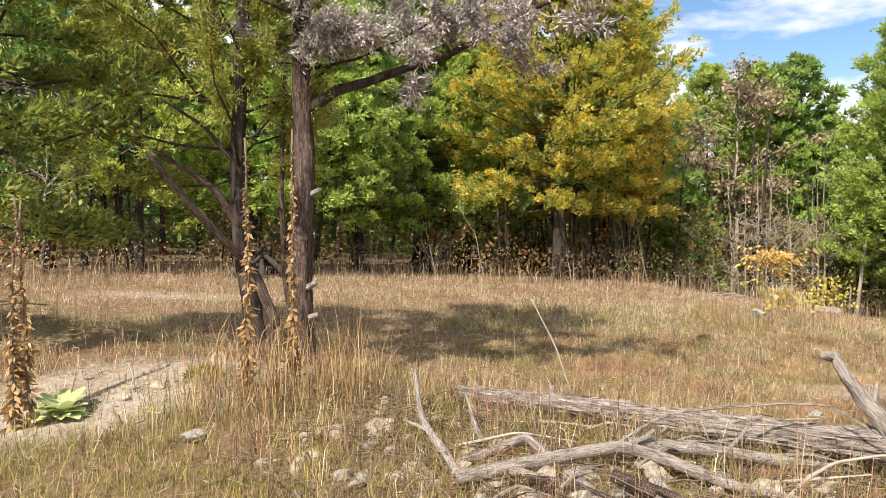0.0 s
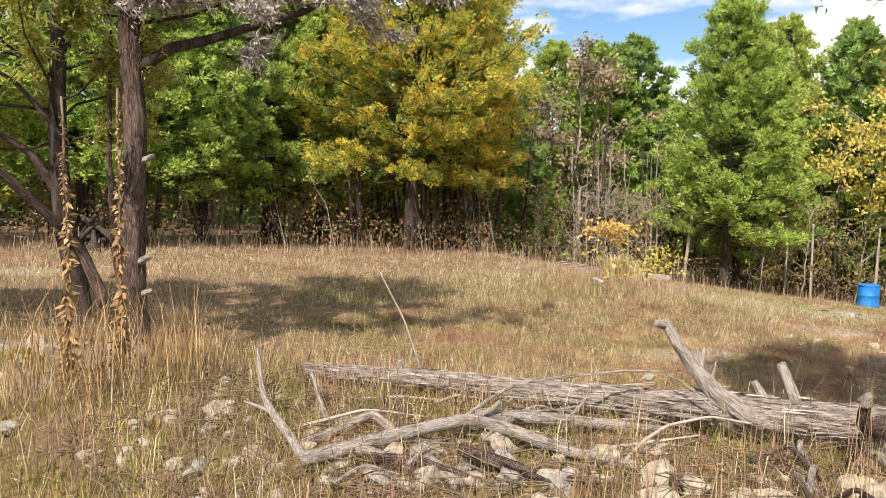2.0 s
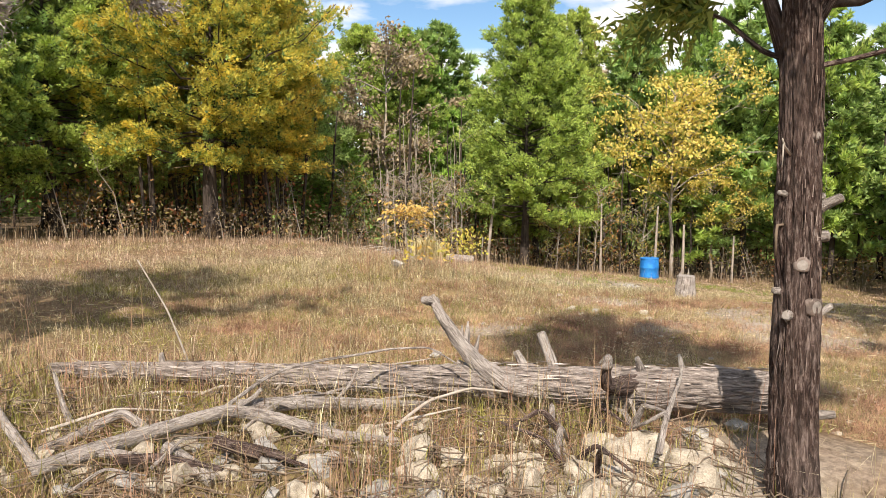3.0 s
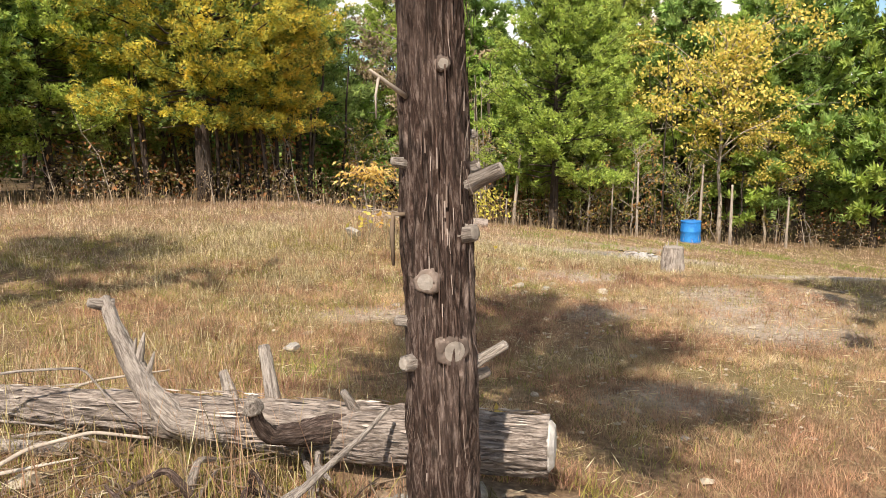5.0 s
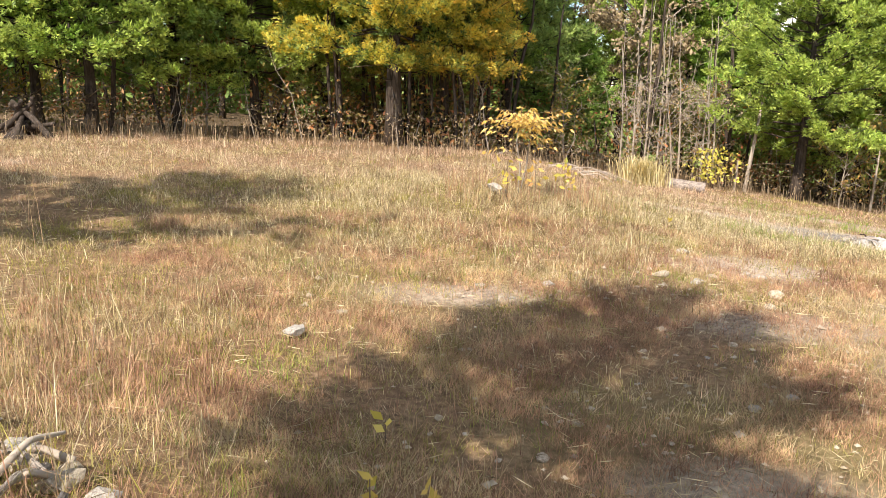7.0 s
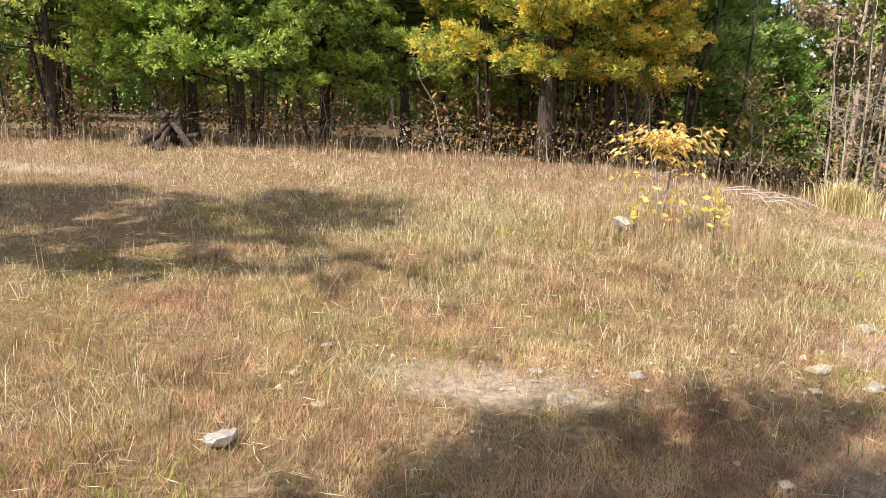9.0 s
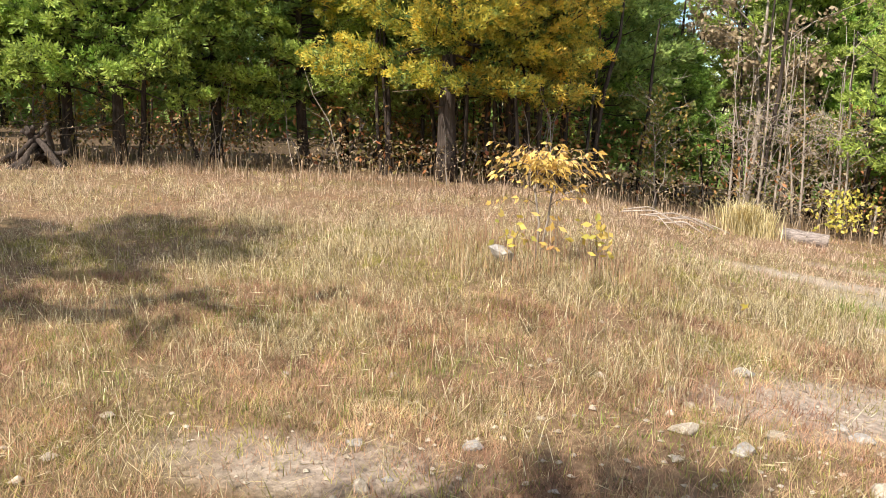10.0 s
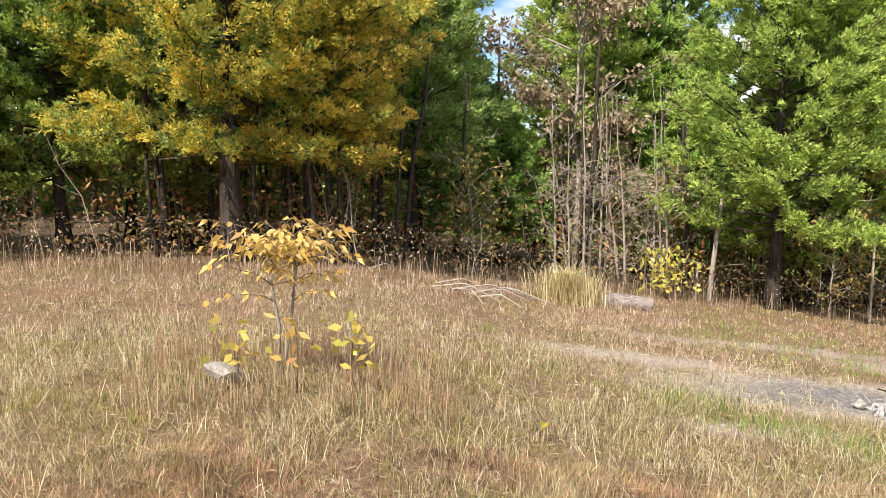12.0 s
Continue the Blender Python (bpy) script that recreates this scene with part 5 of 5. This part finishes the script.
def fire_pit():
    x, y = 11.5, 11.85
    n = 40
    V, F = [], []
    for j in range(n):
        for i in range(n):
            u, w = (i / (n - 1) * 2 - 1), (j / (n - 1) * 2 - 1)
            d = math.hypot(u, w)
            px, py = x + u * 0.6, y + w * 0.5
            z = lz(px, py) - 0.03 + 0.20 * max(0, 1 - d * d) * (0.7 + 0.6 * noise.noise(Vector((u * 3, w * 3, 2)))) + 0.035 * noise.noise(Vector((u * 9, w * 9, 5))) * (d < 1)
            V.append((px, py, z))
    for j in range(n - 1):
        for i in range(n - 1):
            F.append((j * n + i, j * n + i + 1, (j + 1) * n + i + 1, (j + 1) * n + i))
    tagged(link_mesh("ash_mound", V, F, ASH, None, True), "heap of grey ash from an old bonfire", "ash")
    r = np.random.default_rng(71)
    for i in range(16):
        a, d = r.uniform(0, 6.28), r.uniform(0.05, 0.6)
        px, py = x + math.cos(a) * d, y + math.sin(a) * d * 0.75
        L = r.uniform(0.12, 0.4)
        w = r.uniform(0, 6.28)
        z = lz(px, py) + 0.11 * (1 - d)
        limb_thing("charred_stick", "grey burnt stick lying in the ash", [([(px, py, z), (px + math.cos(w) * L * 0.5, py + math.sin(w) * L * 0.5, z + 0.04), (px + math.cos(w) * L, py + math.sin(w) * L, z + 0.01)], 0.010, 0.006)], DEADWOOD if i % 3 else BARK_DARK, "stick", "sticks in the ash")
    for i in range(8):
        a = r.uniform(0, 6.28)
        stone(x + math.cos(a) * 0.62, y + math.sin(a) * 0.5, r.uniform(0.05, 0.1), i, r.uniform(0, 360), "grey stone beside the ash heap", "stones of the fire pit", 0.1)


fire_pit()


def sapling():
    x, y = 5.78, 10.62
    r = np.random.default_rng(81)
    root = tagged(empty("hickory_sapling", x, y), "young hickory sapling with drooping golden-yellow leaves", "sapling")
    t = Tubes()
    stems = [[(0, 0, -0.05), (0.02, 0, 0.35), (-0.03, 0.02, 0.65), (0.0, 0.0, 0.92)], [(0.02, 0.02, -0.05), (0.10, 0, 0.4), (0.12, 0.03, 0.6), (0.16, 0.0, 0.88)]]
    for s in stems:
        t = Tubes()
        t.add(s, [0.013, 0.011, 0.009, 0.004], 7, 0.1)
        t.done("stem", BARK_GREY, root)
    for i in range(46):
        s = np.array(stems[i % 2])
        k = (r.uniform(0.5, 1.0) if i % 3 == 0 else r.uniform(0.82, 1.0)) * 3
        o = np.array([np.interp(k, range(4), s[:, c]) for c in range(3)])
        a, L = i * 2.4 + r.normal() * 0.3, r.uniform(0.22, 0.5)
        e = o + np.array([math.cos(a) * L, math.sin(a) * L, r.uniform(0.02, 0.22)])
        p = bent(o, e, 6, 0.04, 0.008, r)
        t = Tubes()
        t.add(p, [0.004, 0.0035, 0.003, 0.0025, 0.002, 0.0015], 5)
        leaf = t.done("leaf_stalk", TWIG, root)
        C, D = [], []
        for q in (1, 2, 3, 4, 5):
            for sg in (-1, 1):
                C.append(p[q])
                D.append(np.array([math.cos(a + sg * 0.9), math.sin(a + sg * 0.9), -0.35 + r.normal() * 0.3]))
        C.append(p[5])
        D.append(np.array([math.cos(a), math.sin(a), -0.5]))
        tagged(quads("compound_leaf", leaves(C, D, 0.078, 0.032, r, 0.2), ORANGE, leaf), kind="stuff")
    for ox, oy, n, mat, lab in ((0.5, -0.3, 34, YELLOW, "low seedling with lemon-yellow leaves in the grass"), (-0.2, -0.4, 26, YELLOW, "low seedling with yellow-green leaves beside a rock"), (0.15, -0.3, 16, ORANGE, "low seedling with reddish orange leaves")):
        sp = tagged(empty("seedling", x + ox, y + oy), lab, "seedling")
        t = Tubes()
        t.add([(0, 0, -0.03), (0.01, 0, 0.2), (0, 0.02, 0.5)], [0.005, 0.004, 0.002], 5)
        t.done("stem", TWIG, sp)
        C = np.stack([r.normal(size=n) * 0.08, r.normal(size=n) * 0.08, r.uniform(0.18, 0.52, n)], 1)
        D = r.normal(size=(n, 3)) + np.array([0, 0, -0.2])
        quads("foliage", leaves(C, D, 0.085, 0.045, r), mat, sp)
    for px, py in ((4.36, 3.88), (4.15, 3.80), (4.2, 4.35), (7.4, 9.9)):
        sp = tagged(empty("seedling", px, py), "tiny oak seedling with yellow leaves in the grass", "seedling", "tiny seedlings")
        C = np.stack([r.normal(size=5) * 0.02, r.normal(size=5) * 0.02, r.uniform(0.05, 0.13, 5)], 1)
        quads("foliage", leaves(C, r.normal(size=(5, 3)) + np.array([0, 0, 0.3]), 0.06, 0.035, r), YELLOW, sp)
        t = Tubes()
        t.add([(0, 0, -0.02), (0, 0.005, 0.13)], [0.003, 0.002], 5)
        t.done("stem", TWIG, sp)


sapling()


def dry_stalks():
    """Dead mullein stalks with curled brown leaves."""
    r = np.random.default_rng(91)
    for x, y, h, n in ((-0.62, 4.98, 1.68, 420), (-0.33, 5.03, 1.72, 380), (-2.06, 4.95, 1.46, 330), (-1.97, 5.0, 1.42, 330)):
        root = tagged(empty("mullein_stalk", x, y), "tall dead mullein stalk with curled brown leaves", "plant", "dead mullein stalks")
        p = bent((0, 0, -0.05), (r.normal() * 0.02, 0, h), 9, 0, 0.012, r)
        t = Tubes()
        t.add(p, np.linspace(0.012, 0.007, 9), 7, 0.2)
        t.done("stalk", TWIG, root)
        k = r.uniform(0, 1, n) ** 1.2 * 0.97
        C = np.stack([np.interp(k * 8, range(9), p[:, c]) for c in range(3)], 1)
        a = r.uniform(0, 6.28, n)
        D = np.stack([np.cos(a), np.sin(a), r.uniform(-1.6, 0.1, n)], 1)
        big = (1 - k)[:, None]
        L = leaves(C, D, 1.0, 0.38, r).reshape(-1, 4, 3)
        L = C[:, None, :] + (L - C[:, None, :]) * (0.022 + 0.075 * big)[:, None, :]
        quads("dry_leaves", L.reshape(-1, 3), DRYLEAF, root)
    # a living rosette
    root = tagged(empty("mullein_rosette", -1.80, 5.05), "pale green woolly mullein rosette on bare soil", "plant")
    for i in range(60):
        a, L, up = i * 2.4, r.uniform(0.07, 0.19), r.uniform(0.2, 1.5)
        w = L * 0.5
        V, F = [], []
        for j in range(6):
            u = j / 5
            ww = w * math.sin(math.pi * (0.1 + 0.8 * u)) * 0.5 * r.uniform(0.85, 1.1) + 0.004
            cx, cz = L * u, L * up * u - 0.55 * L * u * u * (0.4 + up * 0.5) + 0.02
            for sgn, dz in ((-1, 0.012), (0, 0.0), (1, 0.012)):
                V.append((cx * math.cos(a) - sgn * ww * math.sin(a), cx * math.sin(a) + sgn * ww * math.cos(a), cz + dz))
        for j in range(5):
            for q in range(2):
                F.append((j * 3 + q, j * 3 + q + 1, j * 3 + q + 4, j * 3 + q + 3))
        link_mesh("leaf", V, F, MULLEIN_LEAF, root, True)
    n = 160
    d = unit(r.normal(size=(n, 3)) * np.array([1, 1, 0.5]) + np.array([0, 0, 0.6]))
    C = d * np.array([0.11, 0.11, 0.06])
    root = tagged(empty("moss_cushion", -1.02, 5.52), "green moss cushion beside a rock", "moss")
    tagged(quads("moss", leaves(C, d + r.normal(size=(n, 3)) * 0.5, 0.05, 0.02, r), OLIVE, root), kind="stuff")


dry_stalks()


def wood_edge_things():
    r = np.random.default_rng(95)
    # leaning dead timber like a hut
    x, y = -2.2, 15.6
    for i in range(15):
        a = r.uniform(0, 6.28)
        L, H = r.uniform(0.3, 0.75), r.uniform(0.15, 0.75)
        px, py = x + math.cos(a) * L, y + math.sin(a) * L
        qx, qy = x - math.cos(a) * L * r.uniform(-0.2, 0.7) + r.normal() * 0.1, y - math.sin(a) * L * r.uniform(-0.2, 0.7)
        limb_thing("leaning_timber", "dark weathered timber leaning in a rough heap", [([(px, py, lz(px, py) - 0.03), ((px + qx) / 2, (py + qy) / 2, lz(x, y) + H * 0.55), (qx, qy, lz(x, y) + H)], r.uniform(0.04, 0.075), 0.035)], BARK_DARK, "timber", "timbers of the rough heap")
    # yellow shrub
    px, py = 12.0, 19.3
    root = tagged(empty("yellow_shrub", px, py), "low shrub with bright yellow leaves at the wood's edge", "shrub")
    for i in range(7):
        a = i * 0.9
        t = Tubes()
        t.add(bent((0, 0, -0.03), (math.cos(a) * 0.4, math.sin(a) * 0.4, r.uniform(0.5, 0.85)), 5, 0.05, 0.02, r), [0.01, 0.008, 0.007, 0.005, 0.003], 5)
        t.done("stem", TWIG, root)
    n = 260
    C = np.stack([r.normal(size=n) * 0.27, r.normal(size=n) * 0.27, r.uniform(0.2, 0.95, n)], 1)
    quads("foliage", leaves(C, r.normal(size=(n, 3)) + np.array([0, 0, -0.3]), 0.12, 0.06, r), YELLOW, root)
    # pale straw tussock and a cut log
    tx, ty = 9.5, 17.0
    n = 900
    q, a = np.abs(r.normal(size=n)) * 0.28, r.uniform(0, 6.28, n)
    V = blades(tx + np.cos(a) * q, ty + np.sin(a) * q * 0.8, r.uniform(0.35, 0.8, n), np.full(n, 0.010), r, 0.9, 0.35)
    tagged(quads("straw_tussock", V, TUSSOCK, per=5), "pale straw-coloured tussock before the wood", "grass")
    limb_thing("cut_log", "short grey cut log lying before the wood", [([(10.15, 17.25, lz(10.15, 17.25) + 0.09), (10.5, 17.15, lz(10.5, 17.15) + 0.09), (10.85, 17.0, lz(10.85, 17.0) + 0.1)], 0.12, 0.12)], BARK_LOG, "log")
    for i in range(9):
        px, py, L, w = r.uniform(6.4, 8.3), r.uniform(15.8, 16.9), r.uniform(0.5, 1.3), r.normal() * 0.5
        limb_thing("fallen_branch", "pale fallen branch lying in the dry grass", [([(px, py, lz(px, py) + 0.05), (px + math.cos(w) * L * 0.5, py + math.sin(w) * L * 0.5, lz(px, py) + 0.10), (px + math.cos(w) * L, py + math.sin(w) * L, lz(px + L, py) + 0.06)], 0.012, 0.006)], PALE_TWIG, "branch", "fallen branches")
    # leaning grey dead trunks and stakes
    for px, py, lx, h, q in ((13.0, 19.7, 0.25, 2.2, 0.05), (12.6, 19.4, 0.05, 0.75, 0.03), (20.0, 18.5, 0.0, 1.9, 0.055), (19.1, 18.9, 0.1, 2.4, 0.05), (21.8, 18.0, 0.05, 1.6, 0.045), (16.6, 18.7, 0.0, 2.2, 0.04), (15.6, 18.6, 0.05, 1.5, 0.03)):
        z = lz(px, py)
        limb_thing("dead_tree", "pale grey dead tree standing at the wood's edge", [([(px, py, z - 0.1), (px + lx * 0.5, py, z + h * 0.5), (px + lx, py, z + h)], q, q * 0.6)], BARK_GREY, "tree", "dead trees")


wood_edge_things()


# ---- meadow grass ----
def vnoise(x, y, s, k):
    return 0.5 + 0.25 * (np.sin(x * s + 1.3 * k + 1.7 * np.sin(y * s * 0.7 + k)) + np.sin(y * s * 1.1 + 2.1 * k + 1.9 * np.sin(x * s * 0.6 - k)))


def clear_of_things(x, y):
    ok = np.hypot(x - 3.275, y - 2.07) > 0.12
    ok &= np.hypot((x - 11.45) / 1.0, (y - 11.8) / 0.85) > 0.9
    s = (x - 3.87) * 0.59 + (y - 2.55) * 0.807
    return ok & ~((np.abs(s) < 0.08) & (x < 3.95) & (x > 0.8))


def edge_depth(x):
    return np.interp(x, EDGE[:, 0], EDGE[:, 1])


def grow(name, label, mat, n, per, h, w, box, seed, field, bend=0.5, spread=0.035, thin=0.9, simple=False, droop=0.0):
    r = np.random.default_rng(seed)
    cx, cy = r.uniform(box[0], box[1], n), r.uniform(box[2], box[3], n)
    keep = (r.uniform(size=n) > bare(cx, cy) * thin) & (field(cx, cy) > r.uniform(0.05, 0.95, n)) & (cy < edge_depth(cx) + 0.8)
    cx, cy = cx[keep], cy[keep]
    size = r.uniform(0.4, 1.6, len(cx))
    x = cx.repeat(per) + r.normal(size=len(cx) * per) * spread
    y = cy.repeat(per) + r.normal(size=len(cx) * per) * spread
    ok = clear_of_things(x, y)
    hh = (h * size).repeat(per) * r.uniform(0.3, 1.15, len(x))
    far = np.hypot(x - 4.5, y - 2.5)
    ww = w * r.uniform(0.6, 1.4, len(x)) * (1 + 0.075 * np.clip(far - 2, 0, 20))
    V = blades(x[ok], y[ok], hh[ok], ww[ok] * (1.35 if simple else 1), r, bend, droop)
    if simple:
        V = V.reshape(-1, 5, 3)[:, [0, 1, 3]]
    tagged(quads(name, V, mat, per=3 if simple else 5), label, "grass", kind="stuff")


FIELD = (-9, 16, 2.0, 19)
near_bank = lambda x, y: np.clip(np.exp(-(((x - 3.87) * 0.59 + (y - 2.55) * 0.807 + 0.6) / 1.1) ** 2) * (x < 3.9), 0, 1)
sharp = lambda v, a, b: smooth(a, b, v)
# short mat of the meadow
worn = lambda x, y: smooth(4.1, 5.2, x) * (1 - smooth(6.0, 7.8, y - 0.35 * (x - 6)))
grow("russet_grass", "short russet-brown meadow grass", RUSSET, 54000, 11, 0.082, 0.0028, (2, 9.5, 2.6, 9.5), 101, lambda x, y: 0.25 + 0.85 * sharp(vnoise(x, y, 3.4, 2), 0.3, 0.65), 1.2, simple=True, droop=0.3)
grow("russet_grass", "russet-brown meadow grass further off", RUSSET, 17000, 8, 0.11, 0.0034, FIELD, 102, lambda x, y: (0.15 + 0.55 * smooth(6.5, 9.5, y)) * 0.4 + 0.7 * smooth(5.5, 9, y) * sharp(vnoise(x, y, 1.7, 4), 0.3, 0.75), 1.1, simple=True, droop=0.4)
grow("straw_grass", "golden straw-coloured meadow grass", STRAW, 15000, 8, 0.105, 0.0026, (-3, 12, 4, 15), 103, lambda x, y: 0.05 + 0.95 * sharp(vnoise(x, y, 2.7, 7), 0.35, 0.75) * (0.3 + 0.7 * smooth(5.5, 9.0, y)), 2.5, 0.06, droop=0.9)
grow("straw_grass", "tangled bent straw of last summer's grass", STRAW, 4600, 13, 0.15, 0.0023, (2.5, 11.0, 5.5, 12.5), 119, lambda x, y: (0.3 + 0.7 * sharp(vnoise(x, y, 3.1, 11), 0.35, 0.65)) * (1 - worn(x, y)) * (0.25 + 0.75 * smooth(6.8, 9.0, y)), 2.4, 0.05, droop=1.0)
grow("pink_grass", "pale pinkish dry grass on the hump", PINK, 17000, 9, 0.15, 0.0030, (-9, 11, 8, 18.5), 104, lambda x, y: 0.1 + 0.85 * sharp(vnoise(x, y, 2.3, 3), 0.25, 0.65) * smooth(8.5, 12.5, y), 1.0, 0.05, simple=True, droop=0.4)
grow("olive_grass", "short olive-green grass", OLIVE, 34000, 11, 0.08, 0.003, (1, 12, 2.5, 12), 105, lambda x, y: (0.25 + 0.75 * sharp(vnoise(x, y, 3.9, 5), 0.42, 0.7)) * (1 - 0.75 * worn(x, y)), 1.0, simple=True, droop=0.3)
grow("olive_grass", "dull green grass between the straw", OLIVE, 13000, 7, 0.10, 0.0036, FIELD, 106, lambda x, y: 0.1 + 0.75 * sharp(vnoise(x, y, 1.9, 9), 0.4, 0.75), 1.0, simple=True, droop=0.4)
grow("pink_grass", "short pale dry grass on the level ground", PINK, 15000, 8, 0.075, 0.0036, (8, 24, 9, 19.5), 120, lambda x, y: 0.35 + 0.6 * vnoise(x, y, 0.8, 6), 1.2, 0.06, simple=True, droop=0.4)
grow("olive_grass", "short dull green grass on the level ground", OLIVE, 9000, 8, 0.07, 0.0036, (8, 24, 9, 19.5), 122, lambda x, y: 0.15 + 0.8 * sharp(vnoise(x, y, 2.0, 12), 0.35, 0.7), 1.2, 0.06, simple=True, droop=0.4)
grow("green_grass", "fresh green grass beside the sandy patch", GREEN, 3400, 8, 0.09, 0.0038, (7.5, 20, 9.5, 17), 107, lambda x, y: 0.9 * sharp(vnoise(x, y, 0.9, 3), 0.45, 0.75), 0.8, 0.05, 0.35, True)
grow("green_grass", "small yellow-green patches in the short grass", GREEN, 6500, 9, 0.06, 0.0032, (2.0, 8, 2.8, 9), 115, lambda x, y: 0.8 * sharp(vnoise(x, y, 3.7, 1), 0.5, 0.72) * (1 - 0.6 * worn(x, y)) + np.exp(-((x - 3.6) ** 2 + (y - 5.2) ** 2) / 0.16), 0.8, 0.05, simple=True)
# the bank
grow("bank_grass", "long dry grass on the bank", STRAW, 1800, 10, 0.22, 0.0026, (-4.5, 3.6, 1.8, 6.4), 108, lambda x, y: 0.15 + 0.35 * near_bank(x, y) + 0.4 * sharp(vnoise(x, y, 2.2, 2), 0.45, 0.7), 1.6, 0.04, droop=0.8)
grow("bank_grass", "long russet grass on the bank", RUSSET, 3600, 10, 0.20, 0.0026, (-4.5, 3.4, 2.0, 6.4), 109, lambda x, y: 0.2 + 0.7 * sharp(vnoise(x, y, 1.4, 6), 0.3, 0.7), 1.3, 0.04, droop=0.5)
grow("bank_grass", "green undergrass on the bank", OLIVE, 4200, 10, 0.13, 0.0034, (-4.5, 3.2, 2.0, 5.6), 110, lambda x, y: 0.2 + 0.8 * sharp(vnoise(x, y, 1.1, 8), 0.3, 0.65), 1.0, 0.05)
grow("bank_weeds", "withered grey-brown weeds on the bank", BROWNLEAF, 1600, 6, 0.26, 0.003, (-4.2, 3.2, 2.0, 5.2), 116, lambda x, y: 0.5 * vnoise(x, y, 1.7, 4) + 0.25, 0.9, 0.05)
# seed stalks that stand above the rest
grow("seed_stalks", "tall thin dry seed stalks", RUSSET, 420, 2, 0.50, 0.003, (-5, 6.5, 4.6, 9), 111, lambda x, y: 0.2 + 0.6 * vnoise(x, y, 1.0, 1), 0.3, 0.05)
grow("seed_stalks", "tall russet seed stalks", RUSSET, 700, 2, 0.42, 0.0028, (-8, 9, 9, 16.5), 112, lambda x, y: 0.2 + 0.6 * vnoise(x, y, 0.8, 4), 0.3, 0.05)
grow("seed_stalks", "tall reddish stalks beside the bank", RUSSET, 190, 5, 0.46, 0.0028, (1.5, 3.2, 1.95, 3.0), 113, lambda x, y: np.full_like(x, 0.7), 0.4, 0.05)
grow("seed_stalks", "tall grass round the dead stalks", DRYLEAF, 150, 8, 0.50, 0.0036, (-1.0, 0.15, 4.6, 5.5), 114, lambda x, y: np.full_like(x, 0.9), 0.6, 0.06)
grow("seed_stalks", "tall grass round the sapling", RUSSET, 420, 6, 0.34, 0.0028, (4.9, 6.9, 9.8, 11.4), 117, lambda x, y: np.full_like(x, 0.6), 0.4, 0.05)


grow("green_grass", "tuft of lush green grass at the sandy patch", GREEN, 620, 9, 0.12, 0.0036, (8.4, 10.3, 10.0, 12.1), 118, lambda x, y: 1.1 * np.exp(-(((x - 9.3) * 0.85 + (y - 11.1) * 0.53) / 0.36) ** 2) * sharp(vnoise(x, y, 2.4, 2), 0.35, 0.65), 0.9, 0.06, 0.2)


def litter():
    """Twigs and straw lying flat."""
    r = np.random.default_rng(121)
    n = 26000
    x, y = r.uniform(-6, 11, n), r.uniform(2.2, 15, n)
    ok = clear_of_things(x, y)
    x, y = x[ok], y[ok]
    c = np.stack([x, y, land(x, y) + r.uniform(0.01, 0.10, len(x))], 1)
    d = r.normal(size=c.shape) * np.array([1, 1, 0.12])
    tagged(quads("flat_straw", leaves(c, d, 0.10, 0.0036, r), STRAW), "fallen dry straw lying on the meadow", "straw", kind="stuff")
    t = Tubes()
    for i in range(900):
        a, b = r.uniform(-0.5, 3.4), 0
        b = 4.9 - 0.73 * a + r.uniform(-1.3, 0.3)
        w, L = r.uniform(0, 6.28), r.uniform(0.1, 0.4)
        z = lz(a, b) + 0.03
        t.add(bent((a, b, z), (a + math.cos(w) * L, b + math.sin(w) * L, z + r.uniform(0, 0.08)), 4, 0, 0.01, r), [0.005, 0.004, 0.003, 0.002], 4, 0, False)
    tagged(t.done("twig_litter", TWIG), "small dead twigs strewn on the bank", "twigs", kind="stuff")


litter()
